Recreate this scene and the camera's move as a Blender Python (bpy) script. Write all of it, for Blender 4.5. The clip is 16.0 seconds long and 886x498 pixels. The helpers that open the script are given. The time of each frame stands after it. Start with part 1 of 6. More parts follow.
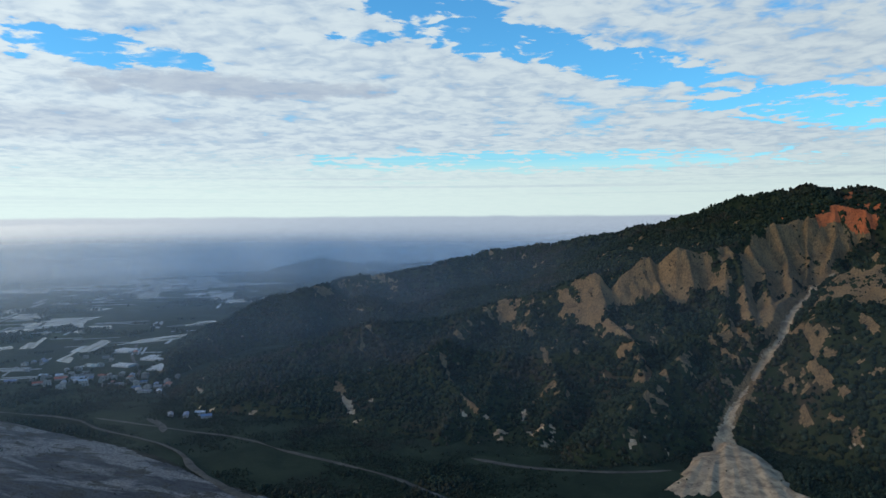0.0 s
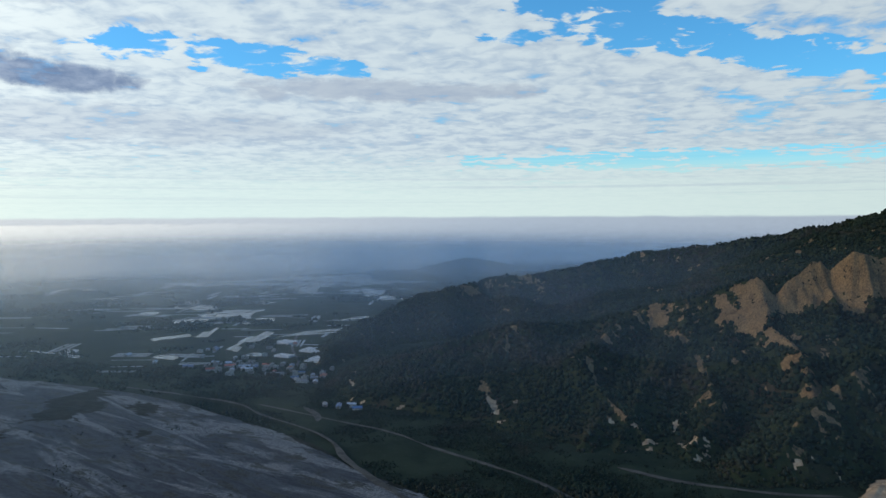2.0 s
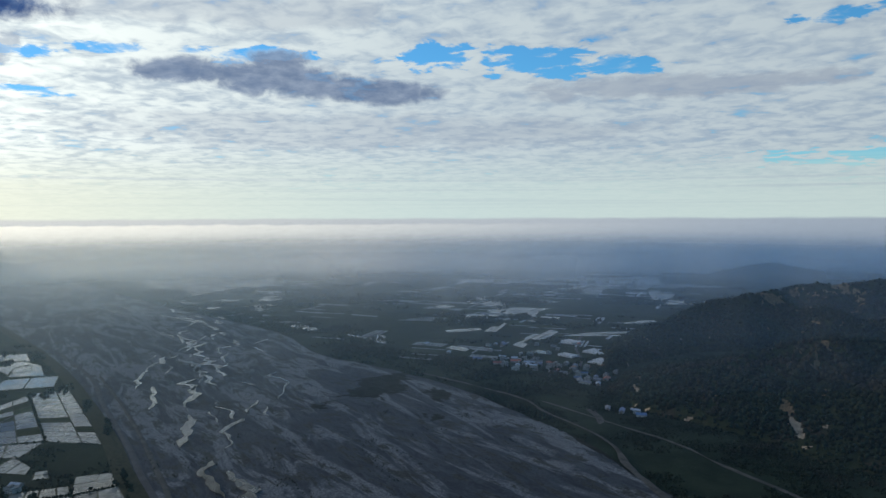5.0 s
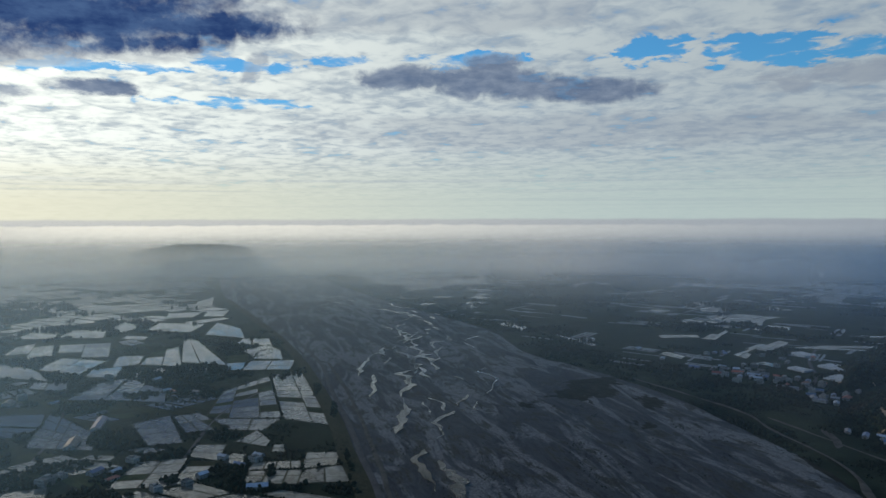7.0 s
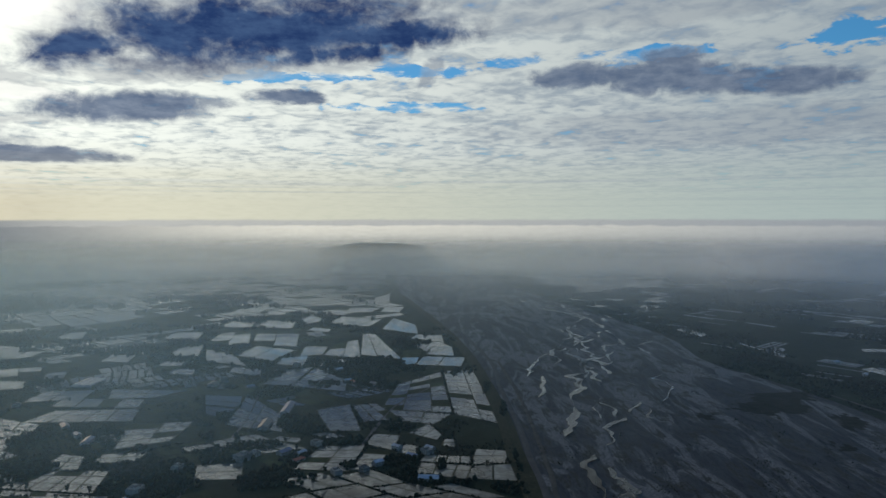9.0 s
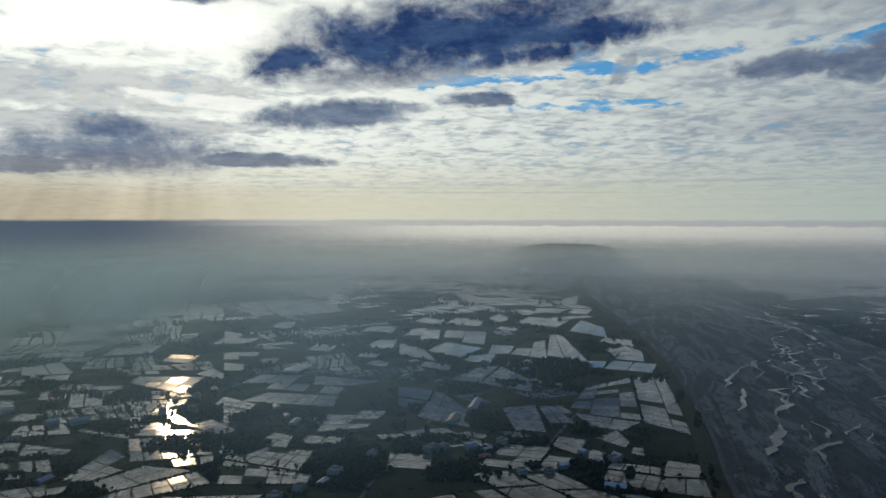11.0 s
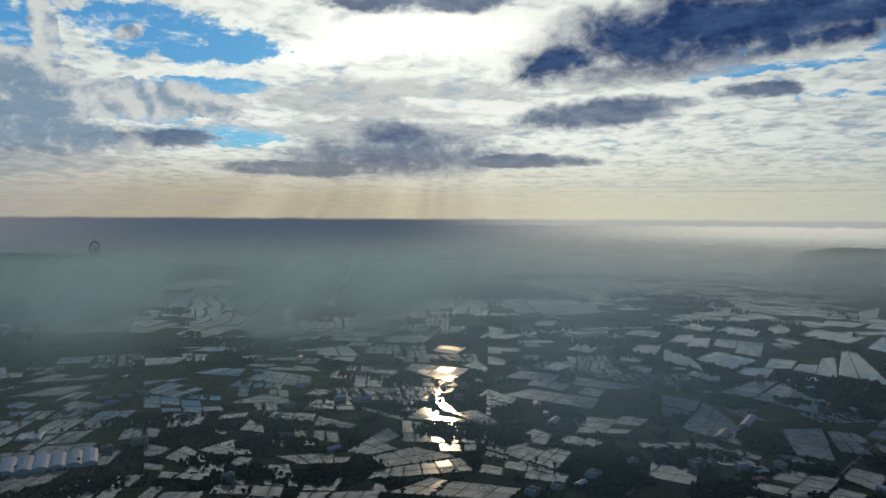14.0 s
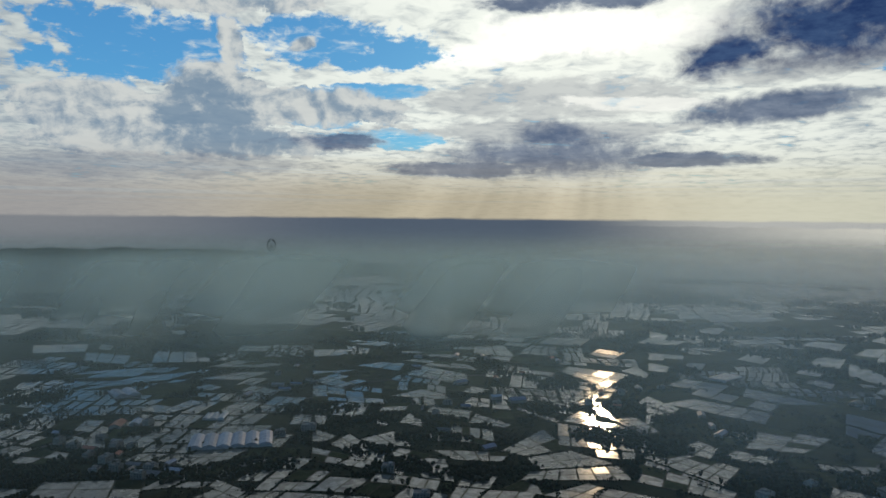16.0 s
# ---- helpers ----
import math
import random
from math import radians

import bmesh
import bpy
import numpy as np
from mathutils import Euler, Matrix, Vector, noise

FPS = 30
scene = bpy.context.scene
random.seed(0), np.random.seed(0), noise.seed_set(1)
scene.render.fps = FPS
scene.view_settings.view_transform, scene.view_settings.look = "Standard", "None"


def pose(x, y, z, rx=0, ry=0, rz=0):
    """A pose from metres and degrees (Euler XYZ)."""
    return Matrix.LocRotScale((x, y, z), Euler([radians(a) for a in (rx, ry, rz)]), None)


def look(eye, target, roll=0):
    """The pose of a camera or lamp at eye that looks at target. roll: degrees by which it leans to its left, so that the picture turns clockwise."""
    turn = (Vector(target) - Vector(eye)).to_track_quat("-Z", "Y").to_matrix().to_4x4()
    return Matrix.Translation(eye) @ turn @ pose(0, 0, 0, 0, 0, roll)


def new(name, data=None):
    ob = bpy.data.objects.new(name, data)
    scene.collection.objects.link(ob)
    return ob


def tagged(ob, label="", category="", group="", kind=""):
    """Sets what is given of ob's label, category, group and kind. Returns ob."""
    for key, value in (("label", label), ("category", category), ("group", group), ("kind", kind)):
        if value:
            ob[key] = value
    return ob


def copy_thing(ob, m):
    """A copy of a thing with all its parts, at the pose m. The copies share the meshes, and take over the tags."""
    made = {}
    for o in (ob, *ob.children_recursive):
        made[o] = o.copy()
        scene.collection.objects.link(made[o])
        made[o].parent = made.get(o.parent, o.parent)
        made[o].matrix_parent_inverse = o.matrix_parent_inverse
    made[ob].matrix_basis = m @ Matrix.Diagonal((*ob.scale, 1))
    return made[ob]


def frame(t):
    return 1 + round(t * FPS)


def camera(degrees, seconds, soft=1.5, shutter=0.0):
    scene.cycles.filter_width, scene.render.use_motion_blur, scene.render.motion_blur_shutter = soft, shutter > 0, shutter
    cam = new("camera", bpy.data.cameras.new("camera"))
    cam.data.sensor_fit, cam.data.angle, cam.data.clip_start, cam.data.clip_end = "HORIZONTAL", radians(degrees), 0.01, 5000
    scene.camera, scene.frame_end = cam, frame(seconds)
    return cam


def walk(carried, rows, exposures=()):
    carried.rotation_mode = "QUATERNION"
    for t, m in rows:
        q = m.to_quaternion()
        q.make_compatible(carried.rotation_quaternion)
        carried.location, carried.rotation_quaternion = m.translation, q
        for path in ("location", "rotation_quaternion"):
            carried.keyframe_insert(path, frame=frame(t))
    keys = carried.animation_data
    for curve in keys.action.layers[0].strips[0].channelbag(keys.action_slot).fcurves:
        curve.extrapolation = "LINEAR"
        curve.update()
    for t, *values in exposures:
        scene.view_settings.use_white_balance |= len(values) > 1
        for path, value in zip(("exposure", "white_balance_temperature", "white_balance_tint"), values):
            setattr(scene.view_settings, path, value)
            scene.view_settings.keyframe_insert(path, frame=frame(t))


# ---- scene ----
cam = camera(63.1, 16.0)
# seconds, place in metres, then yaw, pitch and roll in degrees
ROWS = [
    (0.0, 0.0, -0.0, 339.5, -1.27, -2.75, 0.32),
    (0.5, 1.5, 1.6, 339.6, 1.23, -2.73, 0.30),
    (1.0, 2.3, 2.8, 339.8, 4.19, -2.72, 0.28),
    (1.5, 2.7, 3.9, 340.0, 7.35, -2.70, 0.26),
    (2.0, 2.9, 4.8, 340.3, 10.46, -2.69, 0.24),
    (2.5, 3.0, 5.4, 340.5, 13.89, -2.67, 0.23),
    (3.0, 3.1, 5.9, 340.6, 18.01, -2.65, 0.21),
    (3.5, 3.0, 6.2, 340.7, 21.80, -2.63, 0.20),
    (6.0, 1.9, 7.9, 340.6, 40.81, -2.55, 0.16),
    (6.5, 1.5, 8.7, 340.4, 45.11, -2.54, 0.15),
    (7.0, 1.1, 9.7, 340.1, 49.48, -2.52, 0.13),
    (7.5, 1.0, 10.5, 340.0, 52.77, -2.50, 0.11),
    (8.0, 0.9, 10.8, 340.0, 55.68, -2.49, 0.09),
    (8.5, 0.7, 10.5, 340.0, 59.33, -2.49, 0.07),
    (9.0, 0.4, 10.3, 340.0, 63.01, -2.48, 0.05),
    (11.5, -1.1, 10.3, 339.8, 81.56, -2.46, -0.09),
    (12.0, -1.6, 10.2, 339.7, 85.33, -2.47, -0.12),
    (12.5, -2.6, 10.1, 339.6, 89.25, -2.48, -0.17),
    (13.0, -3.5, 10.0, 339.6, 92.56, -2.50, -0.22),
    (13.5, -3.9, 10.0, 339.8, 95.53, -2.52, -0.28),
    (14.0, -3.8, 9.8, 340.0, 98.48, -2.54, -0.33),
    (14.5, -3.6, 9.2, 340.1, 101.46, -2.55, -0.39),
    (15.0, -3.7, 8.3, 339.9, 104.72, -2.56, -0.43),
    (15.5, -4.0, 7.8, 339.7, 107.96, -2.57, -0.48),
    (16.0, -4.4, 7.9, 339.5, 110.88, -2.58, -0.53),
]
walk(cam, [(t, pose(x, y, z, 90 + pitch, roll, yaw)) for t, x, y, z, yaw, pitch, roll in ROWS],
     exposures=[(0.0, 0.33), (3.5, 0.13), (6.0, -0.22), (8.0, -0.58), (9.0, -0.68), (12.5, -0.84), (16.0, -0.86)])

# ---------------------------------------------------------------- sky and sun
SUN_AZ, SUN_EL = 98.3, 15.3  # degrees to the left of +y, and above the horizon


class Nodes:
    """Short hand for a node tree's arithmetic."""

    def __init__(self, tree):
        self.tree = tree
        self.tree.nodes.clear()

    def add(self, kind, **props):
        n = self.tree.nodes.new(kind)
        for k, v in props.items():
            if k == "operation":
                n.operation = v
            elif k == "blend_type":
                n.blend_type = v
            elif k == "data_type":
                n.data_type = v
            elif k == "distribution":
                n.distribution = v
        return n

    def put(self, socket, value):
        if isinstance(value, bpy.types.NodeSocket):
            self.tree.links.new(value, socket)
        elif isinstance(value, (tuple, list)) and len(value) == 3 and socket.type == "RGBA":
            socket.default_value = (*value, 1)
        else:
            socket.default_value = value

    def m(self, op, *args, clamp=False):
        n = self.add("ShaderNodeMath", operation=op)
        n.use_clamp = clamp
        for s, a in zip(n.inputs, args):
            self.put(s, a)
        return n.outputs[0]

    def step(self, x, lo, hi):
        n = self.add("ShaderNodeMapRange")
        n.interpolation_type = "SMOOTHSTEP"
        for s, a in zip(n.inputs, (x, lo, hi, 0.0, 1.0)):
            self.put(s, a)
        return n.outputs[0]

    def ramp(self, x, lo, hi, a, b):
        n = self.add("ShaderNodeMapRange")
        for s, v in zip(n.inputs, (x, lo, hi, a, b)):
            self.put(s, v)
        return n.outputs[0]

    def mix(self, f, a, b, blend="MIX"):
        n = self.add("ShaderNodeMix", data_type="RGBA", blend_type=blend)
        self.put(n.inputs[0], f)
        self.put(n.inputs[6], a)
        self.put(n.inputs[7], b)
        return n.outputs[2]

    def noise(self, vec, scale, detail=4.0, rough=0.55, distort=0.0, lac=2.0):
        n = self.add("ShaderNodeTexNoise")
        self.put(n.inputs["Vector"], vec)
        for k, v in (("Scale", scale), ("Detail", detail), ("Roughness", rough), ("Lacunarity", lac), ("Distortion", distort)):
            n.inputs[k].default_value = v
        return n.outputs["Fac"]

    def xyz(self, x, y, z):
        n = self.add("ShaderNodeCombineXYZ")
        for s, v in zip(n.inputs, (x, y, z)):
            self.put(s, v)
        return n.outputs[0]


def build_sky():
    world = bpy.data.worlds.new("sky")
    scene.world = world
    world.use_nodes = True
    n = Nodes(world.node_tree)
    m = n.m
    d = n.add("ShaderNodeTexCoord").outputs["Generated"]
    sep = n.add("ShaderNodeSeparateXYZ")
    n.put(sep.inputs[0], d)
    x, y, z = sep.outputs
    el = m("DEGREES", m("ARCSINE", z))
    az = m("DEGREES", m("ARCTAN2", m("MULTIPLY", x, -1.0), y))
    az = m("ADD", az, m("MULTIPLY", m("LESS_THAN", az, -120.0), 360.0))
    zz = m("ADD", m("MAXIMUM", z, 0.0), 0.10)
    flat = n.xyz(m("DIVIDE", x, zz), m("DIVIDE", y, zz), 0.0)
    round_ = n.xyz(m("MULTIPLY", az, 0.09), m("MULTIPLY", el, 0.22), 3.0)
    heap = n.xyz(m("MULTIPLY", az, 0.17), m("MULTIPLY", el, 0.22), 8.0)

    big = m("SUBTRACT", n.noise(flat, 0.8, 3.0, 0.5), 0.5)
    mid = m("SUBTRACT", n.noise(flat, 3.4, 5.0, 0.6, 0.3), 0.5)
    fine = m("SUBTRACT", n.noise(flat, 8.5, 3.0, 0.55, 0.5), 0.5)
    lump = m("SUBTRACT", n.noise(round_, 2.4, 7.0, 0.6, 0.35), 0.5)
    lump2 = m("SUBTRACT", n.noise(round_, 7.0, 5.0, 0.6), 0.5)
    curd = m("SUBTRACT", n.noise(heap, 2.2, 7.0, 0.56, 0.5), 0.5)
    curd2 = m("SUBTRACT", n.noise(heap, 6.0, 5.0, 0.6, 0.3), 0.5)
    rag_wide = m("ADD", m("MULTIPLY", lump, 6.0), m("MULTIPLY", lump2, 2.6))
    rag_heap = m("ADD", m("MULTIPLY", curd, 5.5), m("MULTIPLY", curd2, 2.6))
    rag_gap = m("ADD", m("ADD", m("MULTIPLY", mid, 4.5), m("MULTIPLY", fine, 3.6)), m("MULTIPLY", lump, 2.0))

    def blob(a, e, ra, re, tilt=0.0, edge=0.55, rag=None, soft=0.53):
        """1 in the middle of a ragged ellipse of the sky, 0 outside: azimuth, elevation and half sizes in degrees."""
        da = m("SUBTRACT", az, a)
        de = m("SUBTRACT", m("SUBTRACT", el, e), m("MULTIPLY", da, tilt))
        q = m("ADD", m("POWER", m("ABSOLUTE", m("DIVIDE", da, ra)), 2.0), m("POWER", m("ABSOLUTE", m("DIVIDE", de, re)), 2.0))
        q = m("ADD", q, m("MULTIPLY", rag or rag_wide, edge))
        return n.step(q, 0.85 + soft, 0.85 - soft)

    def most(*v):
        out = v[0]
        for w in v[1:]:
            out = m("MAXIMUM", out, w)
        return out

    # gaps of open blue, and where the sheet of cloud is whole
    gaps = most(blob(26.0, 11.9, 6.0, 1.2, 0.03, 0.75, rag_gap, 0.6), blob(19.5, 11.4, 4.0, 0.7, 0.08, 0.75, rag_gap, 0.6), blob(-4.5, 13.8, 7.0, 1.7, 0.12, 0.75, rag_gap, 0.6), blob(0.0, 15.9, 6.0, 1.4, 0.0, 0.75, rag_gap, 0.6),
                blob(-15.0, 11.2, 7.0, 1.2, 0.15, 0.75, rag_gap, 0.6), blob(-28.5, 7.5, 8.0, 1.3, 0.1, 0.75, rag_gap, 0.6), blob(4.8, 13.6, 3.0, 0.5, 0.0, 0.75, rag_gap, 0.6), blob(33.0, 12.2, 4.5, 1.1, 0.0, 0.75, rag_gap, 0.6), blob(46.0, 12.4, 3.5, 0.6, 0.0, 0.75, rag_gap, 0.6),
                m("MULTIPLY", blob(50.0, 12.0, 4.0, 0.7, 0.0, 0.75, rag_gap, 0.6), 0.72), m("MULTIPLY", blob(56.0, 12.0, 3.5, 0.5, 0.0, 0.75, rag_gap, 0.6), 0.72), m("MULTIPLY", blob(72.0, 10.9, 3.5, 0.5, 0.0, 0.75, rag_gap, 0.6), 0.72), m("MULTIPLY", blob(64.4, 11.3, 4.0, 0.5, 0.0, 0.75, rag_gap, 0.6), 0.72), m("MULTIPLY", blob(66.0, 8.6, 8.0, 0.4, 0.0, 0.75, rag_gap, 0.6), 0.72), m("MULTIPLY", blob(76.0, 10.6, 4.0, 0.35, -0.1, 0.75, rag_gap, 0.6), 0.72),
                blob(134.0, 11.8, 9.5, 2.9, 0.0, 0.55, rag_heap, 0.6), blob(119.6, 13.2, 7.5, 2.0, 0.0, 0.55, rag_heap, 0.6), blob(114.6, 12.4, 4.0, 1.3, 0.0, 0.55, rag_heap, 0.6), blob(117.5, 9.6, 6.0, 0.6, -0.03, 0.55, rag_heap, 0.6), blob(115.0, 6.0, 4.5, 0.8, 0.0, 0.55, rag_heap, 0.6), blob(119.5, 7.2, 3.5, 0.5, 0.0, 0.55, rag_heap, 0.6),
                blob(-9.0, 4.1, 17.0, 0.8, 0.0, 0.75, rag_gap, 0.6))
    cover = m("ADD", m("ADD", m("MULTIPLY", big, 0.9), m("MULTIPLY", mid, 1.4)), m("MULTIPLY", fine, 0.8))
    cover = m("SUBTRACT", m("ADD", cover, 0.62), m("MULTIPLY", gaps, 0.62))
    streak = m("MULTIPLY", n.step(az, 2.0, -20.0), n.step(el, 4.0, 8.0))
    cover = m("SUBTRACT", cover, m("MULTIPLY", streak, 0.2))
    # the sky opens overhead and behind
    cover = m("SUBTRACT", cover, m("MULTIPLY", most(n.step(el, 28.0, 44.0), n.step(az, -45.0, -75.0), n.step(az, 155.0, 190.0)), 0.55))
    cumulus = most(blob(128.2, 8.3, 4.8, 3.2, 0.0, 0.3, rag_heap, 0.25), blob(136.0, 7.0, 6.0, 2.6, 0.05, 0.3, rag_heap, 0.25), blob(120.5, 8.3, 6.5, 1.6, 0.02, 0.4, rag_heap, 0.35),
                   blob(127.0, 12.4, 1.0, 1.9, 0.6, 0.75, rag_heap, 0.5), blob(130.0, 15.9, 10.0, 1.3, -0.02, 0.35, rag_heap, 0.4), blob(122.0, 12.9, 1.0, 0.55, -0.2, 0.7, rag_heap, 0.5), blob(130.0, 5.4, 13.0, 1.3, 0.0, 0.5, rag_heap, 0.5))
    cloud = most(n.step(cover, 0.02, 0.46), cumulus)
    cloud = m("MAXIMUM", cloud, m("MULTIPLY", n.step(el, 3.8, 1.0), 0.75))

    # how near to the sun's direction
    sa, se = radians(SUN_AZ), radians(SUN_EL)
    dot = n.add("ShaderNodeVectorMath", operation="DOT_PRODUCT")
    n.put(dot.inputs[0], d)
    dot.inputs[1].default_value = (-math.sin(sa) * math.cos(se), math.cos(sa) * math.cos(se), math.sin(se))
    cosun = m("MAXIMUM", dot.outputs["Value"], 0.0)
    wide, tight = m("POWER", cosun, 9.0), m("POWER", cosun, 90.0)
    broad = m("POWER", cosun, 3.4)

    # the sheet: lit billows and shaded hollows
    relief = m("ADD", m("MULTIPLY", fine, 1.2), m("MULTIPLY", mid, 1.25))
    light = n.step(m("ADD", relief, m("MULTIPLY", wide, 0.12)), -0.34, 0.26)
    lit = n.mix(broad, (0.54, 0.63, 0.68), (1.36, 1.42, 1.30))
    hollow = n.mix(broad, (0.36, 0.46, 0.57), (0.63, 0.71, 0.74))
    sheet = n.mix(light, hollow, lit)
    # heaped cloud: bright rims and folds, blue-grey bodies
    body = most(blob(129.0, 7.9, 3.6, 2.3, 0.0, 0.35, rag_heap), blob(127.5, 5.6, 5.0, 1.2, 0.0, 0.5, rag_heap), blob(134.0, 16.6, 9.0, 0.8, 0.0, 0.5, rag_heap))
    beside = n.xyz(m("ADD", m("MULTIPLY", az, 0.17), -0.10), m("ADD", m("MULTIPLY", el, 0.22), 0.11), 8.0)
    curd_beside = m("SUBTRACT", n.noise(beside, 2.2, 7.0, 0.56, 0.5), 0.5)
    slant = m("ADD", m("MULTIPLY", m("SUBTRACT", curd_beside, curd), 1.5), m("MULTIPLY", curd2, 0.5))
    fold = n.step(m("ADD", slant, m("MULTIPLY", m("SUBTRACT", 0.45, body), 0.34)), -0.2, 0.36)
    puff = n.mix(fold, (0.25, 0.38, 0.53), (0.88, 0.92, 0.90))
    sheet = n.mix(m("MULTIPLY", n.step(cumulus, 0.2, 0.6), 0.9), sheet, puff)

    # dark undersides
    dark = most(blob(72.0, 12.4, 6.0, 0.8, -0.1, 0.6, rag_heap, 0.9), blob(78.0, 14.1, 14.0, 3.1, -0.09, 0.30, rag_heap, 0.7), blob(66.0, 14.2, 6.0, 1.2, -0.02, 0.45, rag_heap, 0.7), blob(89.5, 12.0, 4.5, 1.5, -0.2, 0.4, rag_heap, 0.8))
    # unseen dark cloud above the view, added to darken the paddies' reflections
    roof = blob(46.0, 25.5, 42.0, 7.0, 0.0, 0.4)
    grey = most(blob(86.4, 8.0, 6.6, 1.15, -0.05, 0.35, rag_heap, 0.55), blob(102.0, 4.7, 9.0, 1.7, -0.03, 0.4, rag_heap, 0.8), blob(102.5, 6.3, 3.5, 1.1, 0.0, 0.4, rag_heap, 0.8), blob(109.0, 3.7, 6.0, 0.7), blob(92.5, 4.4, 7.0, 0.6),
                m("MULTIPLY", most(blob(52.3, 10.8, 3.8, 1.0, 0.0, 0.45, rag_heap, 0.5), blob(45.5, 10.5, 6.0, 1.4, 0.03, 0.4, rag_heap, 0.5), blob(45.6, 11.7, 2.8, 1.0, 0.0, 0.45, rag_heap, 0.5), blob(38.4, 9.8, 5.2, 1.05, 0.05, 0.4, rag_heap, 0.5)), 0.92),
                m("MULTIPLY", blob(64.1, 11.2, 1.1, 1.0, -0.6, 0.8, rag_heap, 0.7), 0.6), blob(75.5, 9.2, 3.4, 0.6), blob(99.5, 16.4, 8.5, 0.9, -0.03), blob(119.3, 5.7, 5.0, 0.6, -0.03), m("MULTIPLY", blob(132.0, 3.6, 11.0, 1.0, -0.03), 0.5), m("MULTIPLY", blob(80.5, 8.6, 2.0, 0.5), 0.8))
    veil = most(m("MULTIPLY", blob(53.0, 15.4, 17.0, 1.5), 0.6), blob(103.0, 9.0, 11.0, 1.7), blob(104.0, 6.6, 12.0, 0.9, 0.0, 0.7), m("MULTIPLY", blob(40.0, 6.6, 22.0, 1.4, 0.0, 0.5), 0.55), m("MULTIPLY", blob(80.0, 11.0, 12.0, 0.9, -0.08, 0.6), 0.9), blob(14.0, 9.6, 12.0, 0.9, 0.0, 0.7))
    under = n.mix(n.step(m("ADD", lump2, m("MULTIPLY", lump, 1.4)), -0.3, 0.4), (0.022, 0.055, 0.18), (0.075, 0.145, 0.31))
    sheet = n.mix(m("MULTIPLY", veil, 0.6), sheet, n.mix(broad, (0.30, 0.36, 0.46), (0.46, 0.50, 0.55)))
    sheet = n.mix(m("MULTIPLY", grey, 0.93), sheet, n.mix(n.step(m("ADD", lump, lump2), -0.3, 0.35), (0.085, 0.145, 0.28), (0.26, 0.33, 0.46)))
    sheet = n.mix(dark, sheet, under)
    sheet = n.mix(m("MULTIPLY", roof, 0.9), sheet, (0.21, 0.205, 0.18))
    # unseen glow above the view, added so the near paddies reflect more light
    aureole = m("MULTIPLY", m("POWER", cosun, 14.0), n.step(el, 15.0, 20.0))
    cloud = most(cloud, m("MULTIPLY", grey, 0.95), m("MULTIPLY", veil, 0.8), dark, roof, n.step(aureole, 0.25, 0.7))
    # the sun behind thin cloud
    core = most(blob(99.0, 13.9, 9.5, 1.6, 0.0, 0.5, rag_heap, 0.8), m("MULTIPLY", blob(105.5, 12.8, 8.0, 1.0, -0.1, 0.7, None, 0.8), 0.8), m("MULTIPLY", blob(96.0, 8.6, 7.0, 0.5, 0.05, 0.9), 0.5))
    glow = m("MULTIPLY", m("SUBTRACT", 1.0, m("MULTIPLY", most(dark, grey), 0.95)), m("ADD", m("ADD", m("MULTIPLY", core, 0.95), m("MULTIPLY", tight, 0.16)), m("MULTIPLY", aureole, 0.6)), clamp=True)
    sheet = n.mix(glow, sheet, (1.70, 1.70, 1.57))

    air = n.add("ShaderNodeTexSky")
    air.sky_type, air.sun_disc = "NISHITA", False
    air.sun_elevation, air.sun_rotation = se, -sa
    air.altitude, air.air_density, air.dust_density, air.ozone_density = 400.0, 1.0, 0.6, 2.0
    blue = n.mix(1.0, air.outputs[0], (0.058, 0.142, 0.19), "MULTIPLY")
    blue = n.mix(m("MULTIPLY", m("POWER", cosun, 1.5), 0.75), blue, (0.075, 0.27, 0.62))
    sky = n.mix(cloud, blue, sheet)

    # pale air towards the horizon, warm below the sun
    warm = n.step(az, 28.0, 92.0)
    pale = n.mix(warm, (0.60, 0.73, 0.71), (0.95, 0.92, 0.70))
    pale = n.mix(n.step(az, 84.0, 104.0), pale, (0.74, 0.64, 0.44))
    pale = n.mix(n.step(az, 112.0, 140.0), pale, (0.46, 0.44, 0.43))
    thin = m("MULTIPLY", m("SUBTRACT", n.noise(n.xyz(m("MULTIPLY", az, 0.035), m("MULTIPLY", el, 1.6), 0.0), 1.0, 5.0, 0.6), 0.5), 1.5)
    low = m("MULTIPLY", n.step(m("ADD", el, m("MULTIPLY", thin, 1.2)), 6.2, 0.8), m("SUBTRACT", 1.0, m("MULTIPLY", grey, 0.5)))
    lines = n.noise(n.xyz(m("MULTIPLY", az, 0.02), m("MULTIPLY", el, 2.6), 9.0), 1.0, 4.0, 0.6)
    pale = n.mix(m("MULTIPLY", n.step(lines, 0.5, 0.66), n.ramp(el, 0.3, 2.5, 0.0, 0.55)), pale, n.mix(broad, (0.40, 0.49, 0.57), (0.60, 0.62, 0.58)))
    sky = n.mix(m("MULTIPLY", low, 0.88), sky, pale)

    # shafts of light that fan out below the sun
    fan = n.noise(n.xyz(m("MULTIPLY", m("ARCTAN2", m("SUBTRACT", az, SUN_AZ), m("SUBTRACT", SUN_EL + 2.0, el)), 3.0), 0.0, 2.0), 1.0, 3.0, 0.5)
    shaft = m("MULTIPLY", m("MULTIPLY", n.step(el, 4.6, 2.0), n.step(m("ABSOLUTE", m("SUBTRACT", az, 116.0)), 26.0, 14.0)), n.ramp(fan, 0.35, 0.65, -0.30, 0.15))
